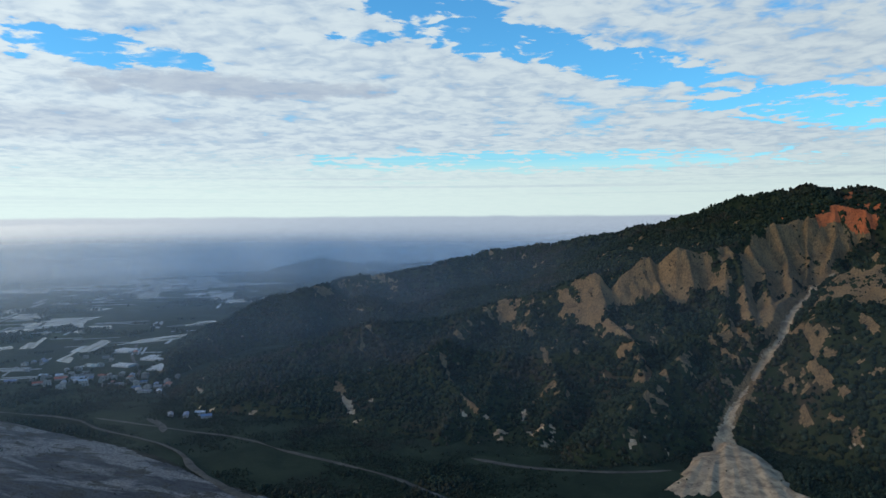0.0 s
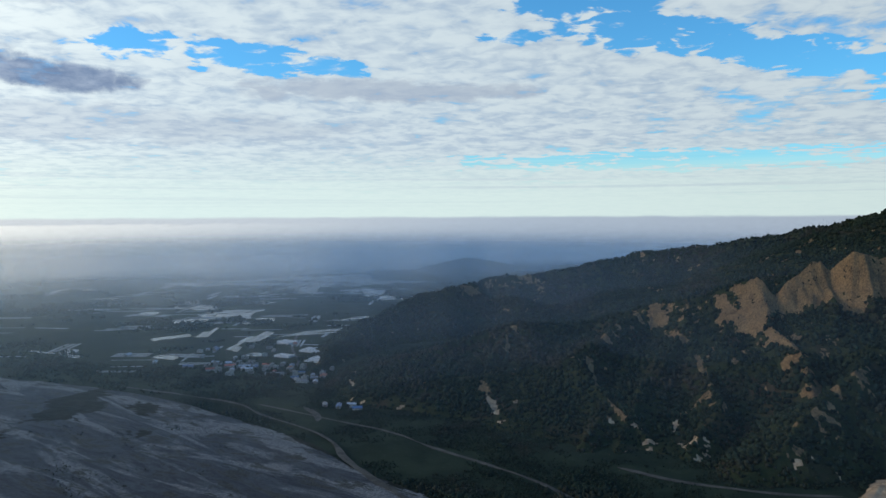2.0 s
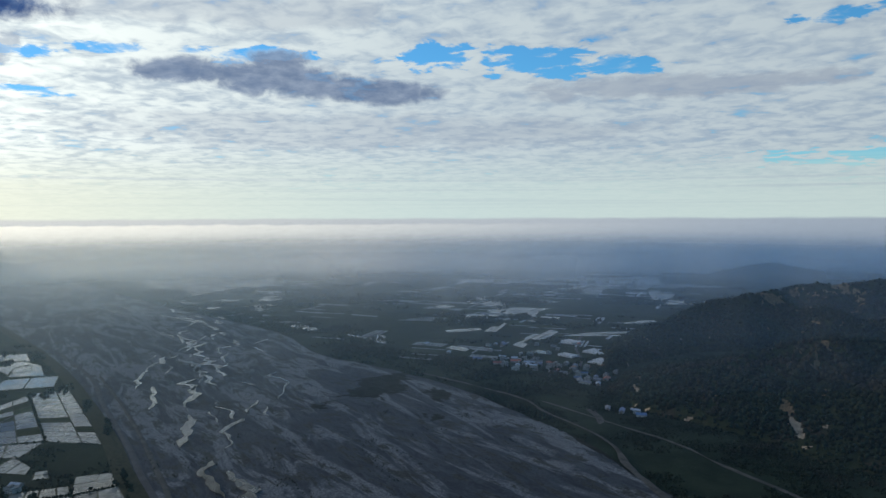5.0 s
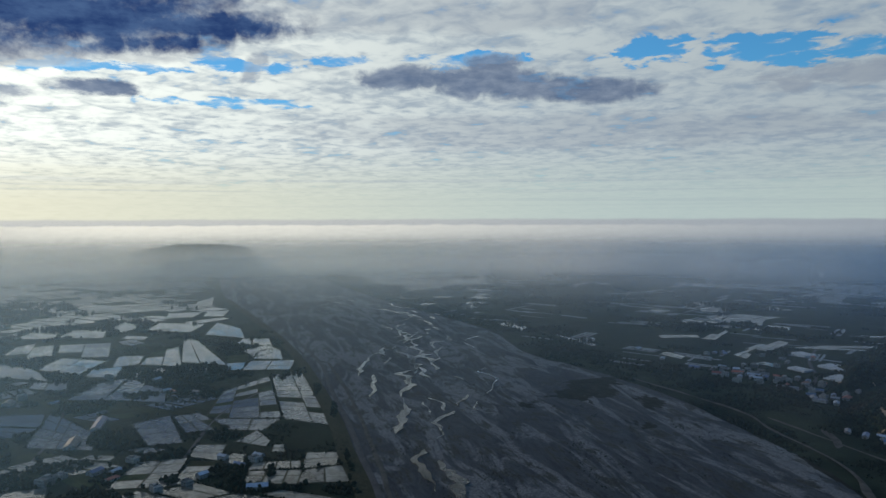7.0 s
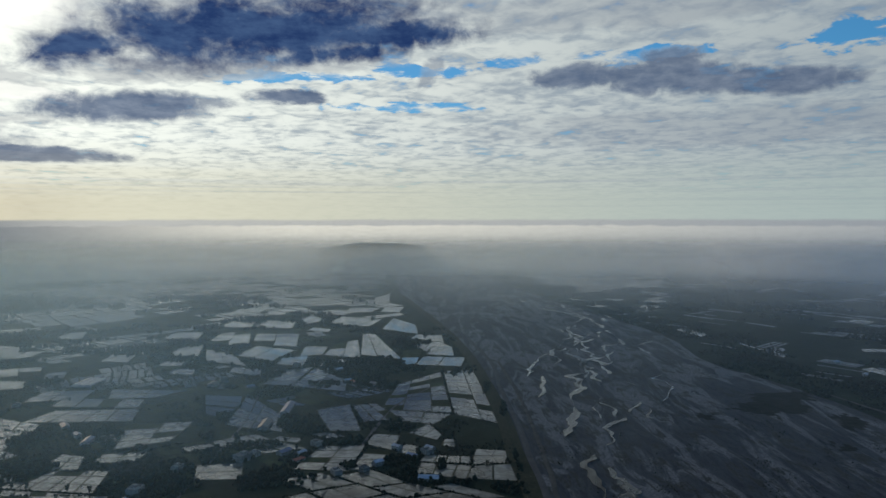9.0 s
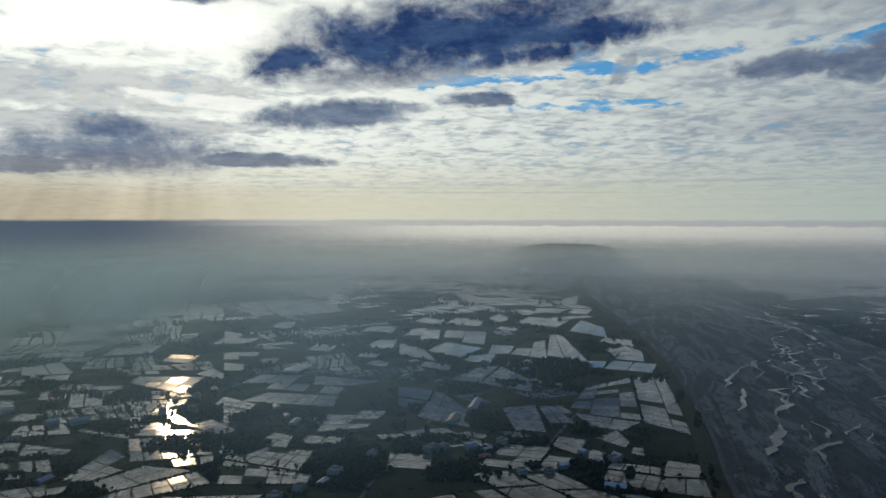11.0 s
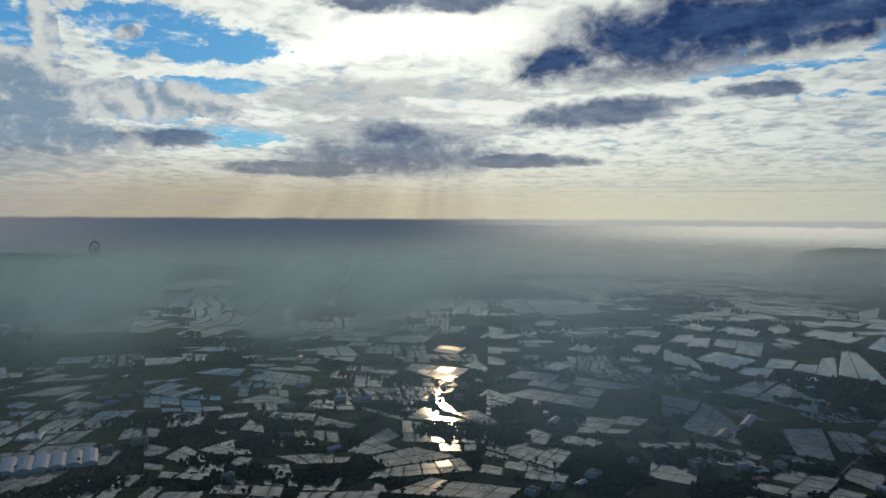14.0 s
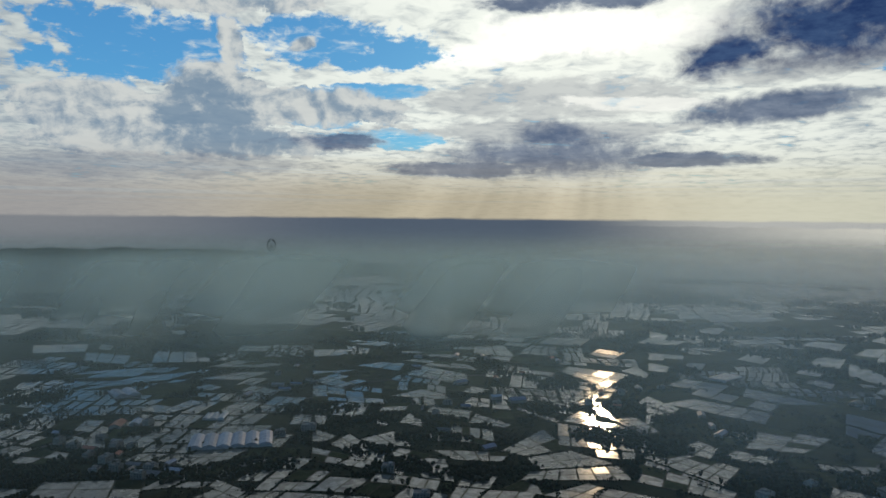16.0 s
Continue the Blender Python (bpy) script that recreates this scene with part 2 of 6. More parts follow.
    sky = n.mix(1.0, sky, n.xyz(m("ADD", 1.0, shaft), m("ADD", 1.0, shaft), m("ADD", 1.0, shaft)), "MULTIPLY")

    # the top of the sea of mist on the horizon, and the mist below it
    top = m("ADD", -0.15, m("MULTIPLY", m("SUBTRACT", n.noise(n.xyz(m("MULTIPLY", az, 0.35), m("MULTIPLY", el, 2.0), 5.0), 1.0, 3.0), 0.5), 0.22))
    edge = n.mix(n.step(az, 0.0, 84.0), (0.36, 0.43, 0.52), (1.05, 1.03, 0.91))
    edge = n.mix(n.step(az, 72.0, 104.0), edge, (0.115, 0.155, 0.215))
    deep = n.mix(n.step(az, 8.0, 62.0), (0.22, 0.28, 0.36), (0.50, 0.50, 0.46))
    edge = n.mix(n.step(az, 116.0, 142.0), edge, (0.30, 0.32, 0.35))
    deep = n.mix(n.step(az, 74.0, 106.0), deep, (0.16, 0.20, 0.23))
    tuft = m("SUBTRACT", n.noise(n.xyz(m("MULTIPLY", az, 0.45), 0.0, 5.0), 1.0, 5.0, 0.6), 0.5)
    crest = m("ADD", -0.60, m("ADD", m("MULTIPLY", tuft, 0.55), m("MULTIPLY", curd2, 0.25)))
    shine = m("MULTIPLY", n.step(az, 100.0, 84.0), n.step(az, 6.0, 38.0))
    mist = n.mix(n.step(el, -0.75, -3.6), edge, deep)
    plain_top = n.mix(n.step(az, 0.0, 84.0), (0.36, 0.43, 0.52), (0.68, 0.69, 0.66))
    mist = n.mix(m("MULTIPLY", shine, n.step(m("SUBTRACT", el, crest), -0.06, 0.06)), mist, plain_top)
    sky = n.mix(n.step(m("SUBTRACT", el, top), 0.13, -0.13), sky, mist)

    back = n.add("ShaderNodeBackground")
    n.put(back.inputs["Color"], sky)
    n.put(back.inputs["Strength"], n.ramp(az, -30.0, 110.0, 0.86, 1.26))
    out = n.add("ShaderNodeOutputWorld")
    n.put(out.inputs["Surface"], back.outputs[0])
    world.cycles.sampling_method, world.cycles.sample_map_resolution = "MANUAL", 1024


build_sky()
sun = bpy.data.lights.new("sun", "SUN")
sun.energy, sun.angle, sun.color = 1.2, radians(2.0), (1.0, 0.72, 0.42)
sa, se = radians(SUN_AZ), radians(SUN_EL)
new("sun", sun).matrix_world = look((0, 0, 0), (math.sin(sa) * math.cos(se), -math.cos(sa) * math.cos(se), -math.sin(se)))
scene.cycles.transparent_max_bounces = 24

# ---------------------------------------------------------------- materials
def material(name, colours, scale=1.0, rough=0.9, bump=0.0, bump_scale=None, detail=6.0, stretch=(1, 1, 1), random_=0.0, spec=0.06, metal=0.0, fine=None, turn=0.0):
    """A surface of two or three colours in uneven patches, with finer grain and relief. scale: patches per metre."""
    mat = bpy.data.materials.new(name)
    mat.use_nodes = True
    n = Nodes(mat.node_tree)
    pos = n.add("ShaderNodeNewGeometry").outputs["Position"]
    mp = n.add("ShaderNodeMapping")
    spin = n.add("ShaderNodeMapping")
    spin.inputs["Rotation"].default_value = (0, 0, radians(turn))
    n.put(spin.inputs["Vector"], pos)
    n.put(mp.inputs["Vector"], spin.outputs[0])
    mp.inputs["Scale"].default_value = stretch
    v = mp.outputs[0]
    a = n.noise(v, scale, detail, 0.6, 0.4)
    b = n.noise(v, fine or scale * 9.0, 4.0, 0.65)
    f = n.step(n.m("ADD", n.m("MULTIPLY", a, 0.72), n.m("MULTIPLY", b, 0.28)), 0.36, 0.64)
    c = n.mix(f, colours[0], colours[1])
    if len(colours) > 2:
        c = n.mix(n.step(n.noise(v, scale * 0.37, 4.0, 0.6), 0.5, 0.68), c, colours[2])
    if random_:
        info = n.add("ShaderNodeObjectInfo").outputs["Random"]
        isle = n.add("ShaderNodeNewGeometry").outputs["Random Per Island"]
        r = n.m("FRACT", n.m("ADD", info, isle))
        hsv = n.add("ShaderNodeHueSaturation")
        n.put(hsv.inputs["Color"], c)
        n.put(hsv.inputs["Value"], n.ramp(r, 0.0, 1.0, 1.0 - random_, 1.0 + random_))
        n.put(hsv.inputs["Hue"], n.ramp(n.m("FRACT", n.m("MULTIPLY", r, 7.3)), 0.0, 1.0, 0.5 - 0.05 * random_, 0.5 + 0.05 * random_))
        c = hsv.outputs[0]
    p = n.add("ShaderNodeBsdfPrincipled")
    n.put(p.inputs["Base Color"], c)
    n.put(p.inputs["Roughness"], n.ramp(b, 0.3, 0.7, max(rough - 0.06, 0.02), min(rough + 0.06, 1.0)))
    p.inputs["Specular IOR Level"].default_value = spec
    p.inputs["Metallic"].default_value = metal
    if bump:
        bn = n.add("ShaderNodeBump")
        bn.inputs["Strength"].default_value = 1.0
        bn.inputs["Distance"].default_value = bump
        n.put(bn.inputs["Height"], n.noise(v, bump_scale or scale * 4, 6.0, 0.65))
        n.put(p.inputs["Normal"], bn.outputs[0])
    out = n.add("ShaderNodeOutputMaterial")
    n.put(out.inputs["Surface"], p.outputs[0])
    return mat


def water_material(name, base, rough, ripple):
    mat = bpy.data.materials.new(name)
    mat.use_nodes = True
    n = Nodes(mat.node_tree)
    pos = n.add("ShaderNodeNewGeometry").outputs["Position"]
    p = n.add("ShaderNodeBsdfPrincipled")
    info = n.add("ShaderNodeObjectInfo").outputs["Random"]
    mud = n.step(n.noise(pos, 0.05, 5.0, 0.6, 0.5), 0.42, 0.62)
    c = n.mix(mud, base, tuple(1.9 * v for v in base))
    hsv = n.add("ShaderNodeHueSaturation")
    n.put(hsv.inputs["Color"], c)
    n.put(hsv.inputs["Value"], n.ramp(info, 0.0, 1.0, 0.7, 1.4))
    n.put(p.inputs["Base Color"], hsv.outputs[0])
    n.put(p.inputs["Roughness"], n.m("MULTIPLY", n.ramp(info, 0.0, 1.0, 0.6, 2.0), n.m("ADD", rough, n.m("MULTIPLY", n.noise(pos, 0.02, 4.0), rough))))
    p.inputs["IOR"].default_value = 1.333
    p.inputs["Specular IOR Level"].default_value = 0.5
    bn = n.add("ShaderNodeBump")
    bn.inputs["Strength"].default_value, bn.inputs["Distance"].default_value = 1.0, ripple
    n.put(bn.inputs["Height"], n.noise(pos, 0.8, 3.0, 0.6))
    n.put(p.inputs["Normal"], bn.outputs[0])
    out = n.add("ShaderNodeOutputMaterial")
    n.put(out.inputs["Surface"], p.outputs[0])
    return mat


def haze_sheet_material(name, amount, south, low, high, soft, near, bank_top, colour):
    """A sheet that stands in for haze: lets most of the light through, thinning out towards the ground and at its top.
    """
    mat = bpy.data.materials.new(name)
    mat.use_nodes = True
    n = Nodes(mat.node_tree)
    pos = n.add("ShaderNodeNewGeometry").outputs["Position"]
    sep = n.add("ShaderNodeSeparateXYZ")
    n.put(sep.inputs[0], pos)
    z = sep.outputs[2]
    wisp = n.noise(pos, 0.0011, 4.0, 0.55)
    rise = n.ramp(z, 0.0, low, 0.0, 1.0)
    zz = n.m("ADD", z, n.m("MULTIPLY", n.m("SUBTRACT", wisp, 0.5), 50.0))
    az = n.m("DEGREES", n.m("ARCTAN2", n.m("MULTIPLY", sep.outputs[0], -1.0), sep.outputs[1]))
    # sheet made denser towards the sun to imitate its glare
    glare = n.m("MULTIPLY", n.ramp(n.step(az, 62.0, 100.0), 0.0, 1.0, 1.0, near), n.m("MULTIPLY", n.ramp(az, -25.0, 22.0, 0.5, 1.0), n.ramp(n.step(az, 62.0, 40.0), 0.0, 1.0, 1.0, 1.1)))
    # shafts of sunlight imitated by denser and thinner slanting bands
    light_shafts = n.noise(n.xyz(n.m("ADD", n.m("MULTIPLY", az, 0.13), n.m("MULTIPLY", z, 0.003)), 0.0, 4.0), 1.0, 1.0, 0.5)
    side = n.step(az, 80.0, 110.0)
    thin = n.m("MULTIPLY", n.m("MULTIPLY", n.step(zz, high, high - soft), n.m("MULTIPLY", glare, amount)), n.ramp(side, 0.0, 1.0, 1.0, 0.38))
    bank = n.m("MULTIPLY", n.m("MULTIPLY", n.step(zz, bank_top + 18.0, bank_top - 40.0), n.m("MULTIPLY", n.ramp(light_shafts, 0.36, 0.64, 0.45, 1.55), south)), side)
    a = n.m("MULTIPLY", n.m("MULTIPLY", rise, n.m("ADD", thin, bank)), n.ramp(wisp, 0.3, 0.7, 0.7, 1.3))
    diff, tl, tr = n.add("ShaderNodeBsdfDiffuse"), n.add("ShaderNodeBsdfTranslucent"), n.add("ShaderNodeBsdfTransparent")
    # tint by direction, painted in place of the light on the haze
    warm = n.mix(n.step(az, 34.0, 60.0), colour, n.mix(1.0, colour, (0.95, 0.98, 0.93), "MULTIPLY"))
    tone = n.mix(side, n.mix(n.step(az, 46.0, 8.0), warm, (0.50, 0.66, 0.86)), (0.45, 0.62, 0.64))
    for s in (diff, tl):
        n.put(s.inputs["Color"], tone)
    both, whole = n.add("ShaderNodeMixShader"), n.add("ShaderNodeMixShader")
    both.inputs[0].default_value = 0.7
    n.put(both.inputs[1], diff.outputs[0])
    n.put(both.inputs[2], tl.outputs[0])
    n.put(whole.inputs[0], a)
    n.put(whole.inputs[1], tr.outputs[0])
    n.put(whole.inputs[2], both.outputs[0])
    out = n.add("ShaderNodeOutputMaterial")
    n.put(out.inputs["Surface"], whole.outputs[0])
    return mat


def rock_material(name, colours):
    """Weathered sandstone: beds, rain-washed streaks down the face, and coarse relief."""
    mat = bpy.data.materials.new(name)
    mat.use_nodes = True
    n = Nodes(mat.node_tree)
    pos = n.add("ShaderNodeNewGeometry").outputs["Position"]
    sep = n.add("ShaderNodeSeparateXYZ")
    n.put(sep.inputs[0], pos)
    x, y, z = sep.outputs
    patches = n.noise(pos, 0.035, 5.0, 0.6, 0.5)
    streaks = n.noise(n.xyz(n.m("MULTIPLY", x, 0.42), n.m("MULTIPLY", y, 0.42), n.m("MULTIPLY", z, 0.035)), 1.0, 5.0, 0.65, 0.3)
    grain = n.noise(pos, 0.55, 5.0, 0.7)
    beds = n.noise(n.xyz(n.m("MULTIPLY", x, 0.01), n.m("MULTIPLY", y, 0.01), n.m("MULTIPLY", z, 0.30)), 1.0, 4.0, 0.6)
    f = n.m("ADD", n.m("ADD", n.m("MULTIPLY", streaks, 0.5), n.m("MULTIPLY", grain, 0.25)), n.m("MULTIPLY", patches, 0.25))
    c = n.mix(n.step(f, 0.37, 0.58), colours[0], colours[1])
    c = n.mix(n.m("MULTIPLY", n.step(beds, 0.5, 0.66), 0.6), c, colours[2])
    p = n.add("ShaderNodeBsdfPrincipled")
    n.put(p.inputs["Base Color"], c)
    p.inputs["Roughness"].default_value = 0.93
    p.inputs["Specular IOR Level"].default_value = 0.1
    bn = n.add("ShaderNodeBump")
    bn.inputs["Strength"].default_value, bn.inputs["Distance"].default_value = 1.0, 2.6
    n.put(bn.inputs["Height"], n.m("ADD", n.m("MULTIPLY", streaks, 1.0), n.m("MULTIPLY", grain, 0.45)))
    n.put(p.inputs["Normal"], bn.outputs[0])
    out = n.add("ShaderNodeOutputMaterial")
    n.put(out.inputs["Surface"], p.outputs[0])
    return mat


GROUND = material("field_soil", ((0.009, 0.017, 0.012), (0.020, 0.031, 0.020), (0.014, 0.021, 0.016)), 0.012, 0.95, 0.6, 0.15)
def river_material():
    """Gravel washed into long bars: pale silt, grey stones and dark weedy hollows along the flow."""
    mat = bpy.data.materials.new("river_gravel")
    mat.use_nodes = True
    n = Nodes(mat.node_tree)
    pos = n.add("ShaderNodeNewGeometry").outputs["Position"]
    spin = n.add("ShaderNodeMapping")
    spin.inputs["Rotation"].default_value = (0, 0, radians(25.0))
    n.put(spin.inputs["Vector"], pos)
    flow = n.add("ShaderNodeMapping")
    flow.inputs["Scale"].default_value = (0.22, 1.0, 1.0)
    n.put(flow.inputs["Vector"], spin.outputs[0])
    bars = n.noise(flow.outputs[0], 0.016, 7.0, 0.62, 1.2)
    runs = n.noise(flow.outputs[0], 0.075, 6.0, 0.66, 0.8)
    stones = n.noise(pos, 0.35, 5.0, 0.7)
    c = n.mix(n.step(n.m("ADD", n.m("MULTIPLY", runs, 0.65), n.m("MULTIPLY", stones, 0.35)), 0.38, 0.62), (0.024, 0.030, 0.038), (0.060, 0.067, 0.076))
    c = n.mix(n.step(bars, 0.47, 0.55), c, n.mix(n.step(stones, 0.4, 0.6), (0.070, 0.076, 0.085), (0.150, 0.154, 0.158)))
    weed = n.m("ADD", n.m("MULTIPLY", runs, 0.6), n.m("MULTIPLY", n.noise(pos, 0.02, 5.0, 0.65), 0.4))
    c = n.mix(n.m("MULTIPLY", n.step(weed, 0.515, 0.575), 0.88), c, n.mix(n.step(stones, 0.4, 0.6), (0.018, 0.022, 0.020), (0.045, 0.047, 0.042)))
    p = n.add("ShaderNodeBsdfPrincipled")
    n.put(p.inputs["Base Color"], c)
    p.inputs["Roughness"].default_value = 0.9
    p.inputs["Specular IOR Level"].default_value = 0.1
    bn = n.add("ShaderNodeBump")
    bn.inputs["Strength"].default_value, bn.inputs["Distance"].default_value = 1.0, 1.2
    n.put(bn.inputs["Height"], n.m("ADD", runs, n.m("MULTIPLY", stones, 0.4)))
    n.put(p.inputs["Normal"], bn.outputs[0])
    out = n.add("ShaderNodeOutputMaterial")
    n.put(out.inputs["Surface"], p.outputs[0])
    return mat


GRAVEL = river_material()
SCRUB = material("river_scrub", ((0.009, 0.012, 0.010), (0.024, 0.026, 0.022)), 0.06, 0.95, 0.8, 0.3)
DIRT = material("pale_dirt", ((0.045, 0.045, 0.043), (0.085, 0.082, 0.075)), 0.05, 0.95, 0.2, 0.5)
ASPHALT = material("asphalt", ((0.055, 0.055, 0.058), (0.08, 0.08, 0.08)), 0.05, 0.9)
UNDERGROWTH = material("undergrowth", ((0.012, 0.020, 0.012), (0.024, 0.031, 0.016), (0.034, 0.030, 0.022)), 0.03, 0.95, 1.2, 0.25)
ROCK = rock_material("sandstone", ((0.050, 0.037, 0.026), (0.185, 0.128, 0.070), (0.115, 0.084, 0.054)))
# summit sandstone with the red of low sunlight put into its base colour
SUNLIT_RED_ROCK = rock_material("sunlit_red_sandstone", ((0.15, 0.045, 0.022), (0.40, 0.120, 0.050), (0.28, 0.10, 0.05)))
DEBRIS = material("loose_debris", ((0.13, 0.10, 0.075), (0.36, 0.28, 0.19), (0.24, 0.19, 0.14)), 0.06, 0.95, 0.8, 0.25)
LEAVES = material("forest_leaves", ((0.008, 0.016, 0.013), (0.017, 0.027, 0.019), (0.028, 0.028, 0.023)), 0.012, 0.9, 0.5, 0.8, random_=0.35)
CROP = material("green_crop", ((0.012, 0.022, 0.011), (0.024, 0.036, 0.017)), 0.05, 0.9, 0.15, 0.8, random_=0.35)
BUND = material("grassy_bank", ((0.022, 0.028, 0.018), (0.045, 0.045, 0.030)), 0.2, 0.95)
PADDY = water_material("paddy_water", (0.060, 0.062, 0.058), 0.042, 0.003)
STREAM = water_material("stream_water", (0.022, 0.028, 0.030), 0.04, 0.01)
WALL = material("render_wall", ((0.15, 0.15, 0.145), (0.27, 0.26, 0.25)), 0.3, 0.85, random_=0.3)
ROOF = material("sheet_roof", ((0.07, 0.075, 0.085), (0.14, 0.145, 0.16)), 0.2, 0.5, spec=0.3, random_=0.5)
FILM = material("greenhouse_film", ((0.20, 0.23, 0.26), (0.33, 0.36, 0.39)), 0.12, 0.35, spec=0.5, random_=0.12)
BARK = material("bark", ((0.05, 0.04, 0.03), (0.09, 0.075, 0.06)), 0.8, 0.95)

STRIP = material("plastic_mulch", ((0.07, 0.085, 0.10), (0.15, 0.17, 0.19)), 0.05, 0.45, spec=0.3, random_=0.3)
BLUE_SHEET = material("blue_sheet_metal", ((0.035, 0.07, 0.15), (0.06, 0.10, 0.20)), 0.3, 0.45, spec=0.5, random_=0.2)
RED_SHEET = material("rusty_sheet_metal", ((0.20, 0.055, 0.035), (0.30, 0.10, 0.06)), 0.3, 0.6, spec=0.4, random_=0.2)
WHITE_SHEET = material("white_sheet_metal", ((0.19, 0.23, 0.29), (0.31, 0.35, 0.42)), 0.2, 0.5, spec=0.3, random_=0.15)
GLASS = material("window_glass", ((0.02, 0.025, 0.03), (0.04, 0.045, 0.05)), 0.5, 0.12, spec=0.6)
DOOR = material("painted_door", ((0.10, 0.08, 0.06), (0.16, 0.13, 0.10)), 0.5, 0.6, random_=0.3)
STEEL = material("painted_steel", ((0.020, 0.026, 0.036), (0.040, 0.048, 0.060)), 0.1, 0.5, spec=0.5)
CONCRETE = material("concrete", ((0.20, 0.20, 0.19), (0.30, 0.30, 0.285)), 0.15, 0.9)

# ---------------------------------------------------------------- tools for shapes
def mesh_object(name, verts, faces, mat, parent=None, smooth=False, mats=None, index=None):
    me = bpy.data.meshes.new(name)
    verts = np.asarray(verts, dtype=np.float32)
    faces = np.asarray(faces, dtype=np.int32)
    k = faces.shape[1]
    me.vertices.add(len(verts))
    me.vertices.foreach_set("co", verts.ravel())
    me.loops.add(faces.size)
    me.loops.foreach_set("vertex_index", faces.ravel())
    me.polygons.add(len(faces))
    me.polygons.foreach_set("loop_start", np.arange(0, faces.size, k, dtype=np.int32))
    for mt in mats or [mat]:
        me.materials.append(mt)
    if index is not None:
        me.polygons.foreach_set("material_index", np.asarray(index, dtype=np.int32))
    me.polygons.foreach_set("use_smooth", np.full(len(faces), smooth))
    me.update(calc_edges=True)
    ob = new(name, me)
    ob.parent = parent
    return ob


def part(name, bm, mat, parent, label=""):
    me = bpy.data.meshes.new(name)
    bm.to_mesh(me)
    bm.free()
    me.materials.append(mat)
    ob = new(name, me)
    ob.parent = parent
    if label:
        ob["label"] = label
    return ob


def hashed(i, j, seed):
    h = (i.astype(np.int64) * 374761393 + j.astype(np.int64) * 668265263 + seed * 974711) & 0x7FFFFFFF
    h = ((h ^ (h >> 13)) * 1274126177) & 0x7FFFFFFF
    return ((h ^ (h >> 16)) & 0xFFFF) / 65535.0


def value_noise(x, y, seed=0):
    i, j = np.floor(x), np.floor(y)
    u, v = x - i, y - j
    u, v = u * u * (3 - 2 * u), v * v * (3 - 2 * v)
    a, b = hashed(i, j, seed), hashed(i + 1, j, seed)
    c, d = hashed(i, j + 1, seed), hashed(i + 1, j + 1, seed)
    return (a * (1 - u) + b * u) * (1 - v) + (c * (1 - u) + d * u) * v - 0.5


def fbm(x, y, size, octaves=5, seed=0, gain=0.5, ridged=False):
    """Noise of about -0.5 to 0.5 with features of the given size in metres."""
    x, y = np.asarray(x, float) / size, np.asarray(y, float) / size
    out, amp = 0.0, 1.0
    for k in range(octaves):
        v = value_noise(x + 17.3 * k, y - 9.1 * k, seed + k)
        out = out + amp * ((0.25 - np.abs(v)) * 2 if ridged else v)
        x, y, amp = x * 2.03 * 0.8 - y * 2.03 * 0.6, x * 2.03 * 0.6 + y * 2.03 * 0.8, amp * gain
    return out


def smooth01(v, lo, hi):
    t = np.clip((v - lo) / (hi - lo), 0, 1)
    return t * t * (3 - 2 * t)


def along(px, py, line):
    """Distance to a polyline, its height there, and the length along it."""
    best, high, run, s0 = np.full(px.shape, 1e9), np.zeros(px.shape), np.zeros(px.shape), 0.0
    for (x0, y0, z0), (x1, y1, z1) in zip(line, line[1:]):
        dx, dy = x1 - x0, y1 - y0
        ln = math.hypot(dx, dy)
        t = np.clip(((px - x0) * dx + (py - y0) * dy) / ln ** 2, 0, 1)
        d = np.hypot(px - x0 - t * dx, py - y0 - t * dy)
        k = d < best
        best, high, run = np.where(k, d, best), np.where(k, z0 + t * (z1 - z0), high), np.where(k, s0 + t * ln, run)
        s0 += ln
    return best, high, run


def spline(pts, step):
    """A smooth line through the points, at even steps."""
    pts = np.asarray(pts, float)
    p = np.vstack([2 * pts[0] - pts[1], pts, 2 * pts[-1] - pts[-2]])
    out = []
    for k in range(1, len(p) - 2):
        count = max(2, int(np.linalg.norm(p[k + 1] - p[k]) / step))
        t = np.linspace(0, 1, count, endpoint=False)[:, None]
        out.append(0.5 * (2 * p[k] + (p[k + 1] - p[k - 1]) * t + (2 * p[k - 1] - 5 * p[k] + 4 * p[k + 1] - p[k + 2]) * t ** 2
                          + (3 * p[k] - p[k - 1] - 3 * p[k + 1] + p[k + 2]) * t ** 3))
    return np.vstack([*out, pts[-1:]])


def inside(x, y, poly):
    """Which points lie in the polygon."""
    hit = np.zeros(np.shape(x), bool)
    for (x0, y0), (x1, y1) in zip(poly, np.roll(poly, -1, axis=0)):
        cross = (y0 > y) != (y1 > y)
        hit ^= cross & (x < (x1 - x0) * (y - y0) / (y1 - y0 + 1e-9) + x0)
    return hit


# ---------------------------------------------------------------- the plan, in metres
MAIN_RIDGE = [(-552, 1459, 9), (-567, 1656, 38), (-551, 1870, 65), (-433, 2157, 114), (-279, 2283, 144), (-67, 2349, 165), (233, 2389, 226), (417, 2364, 248),
              (602, 2220, 292), (727, 2076, 335), (829, 1930, 388), (976, 1859, 412), (1155, 1813, 405), (1333, 1687, 379), (1481, 1489, 331), (1700, 1200, 260)]
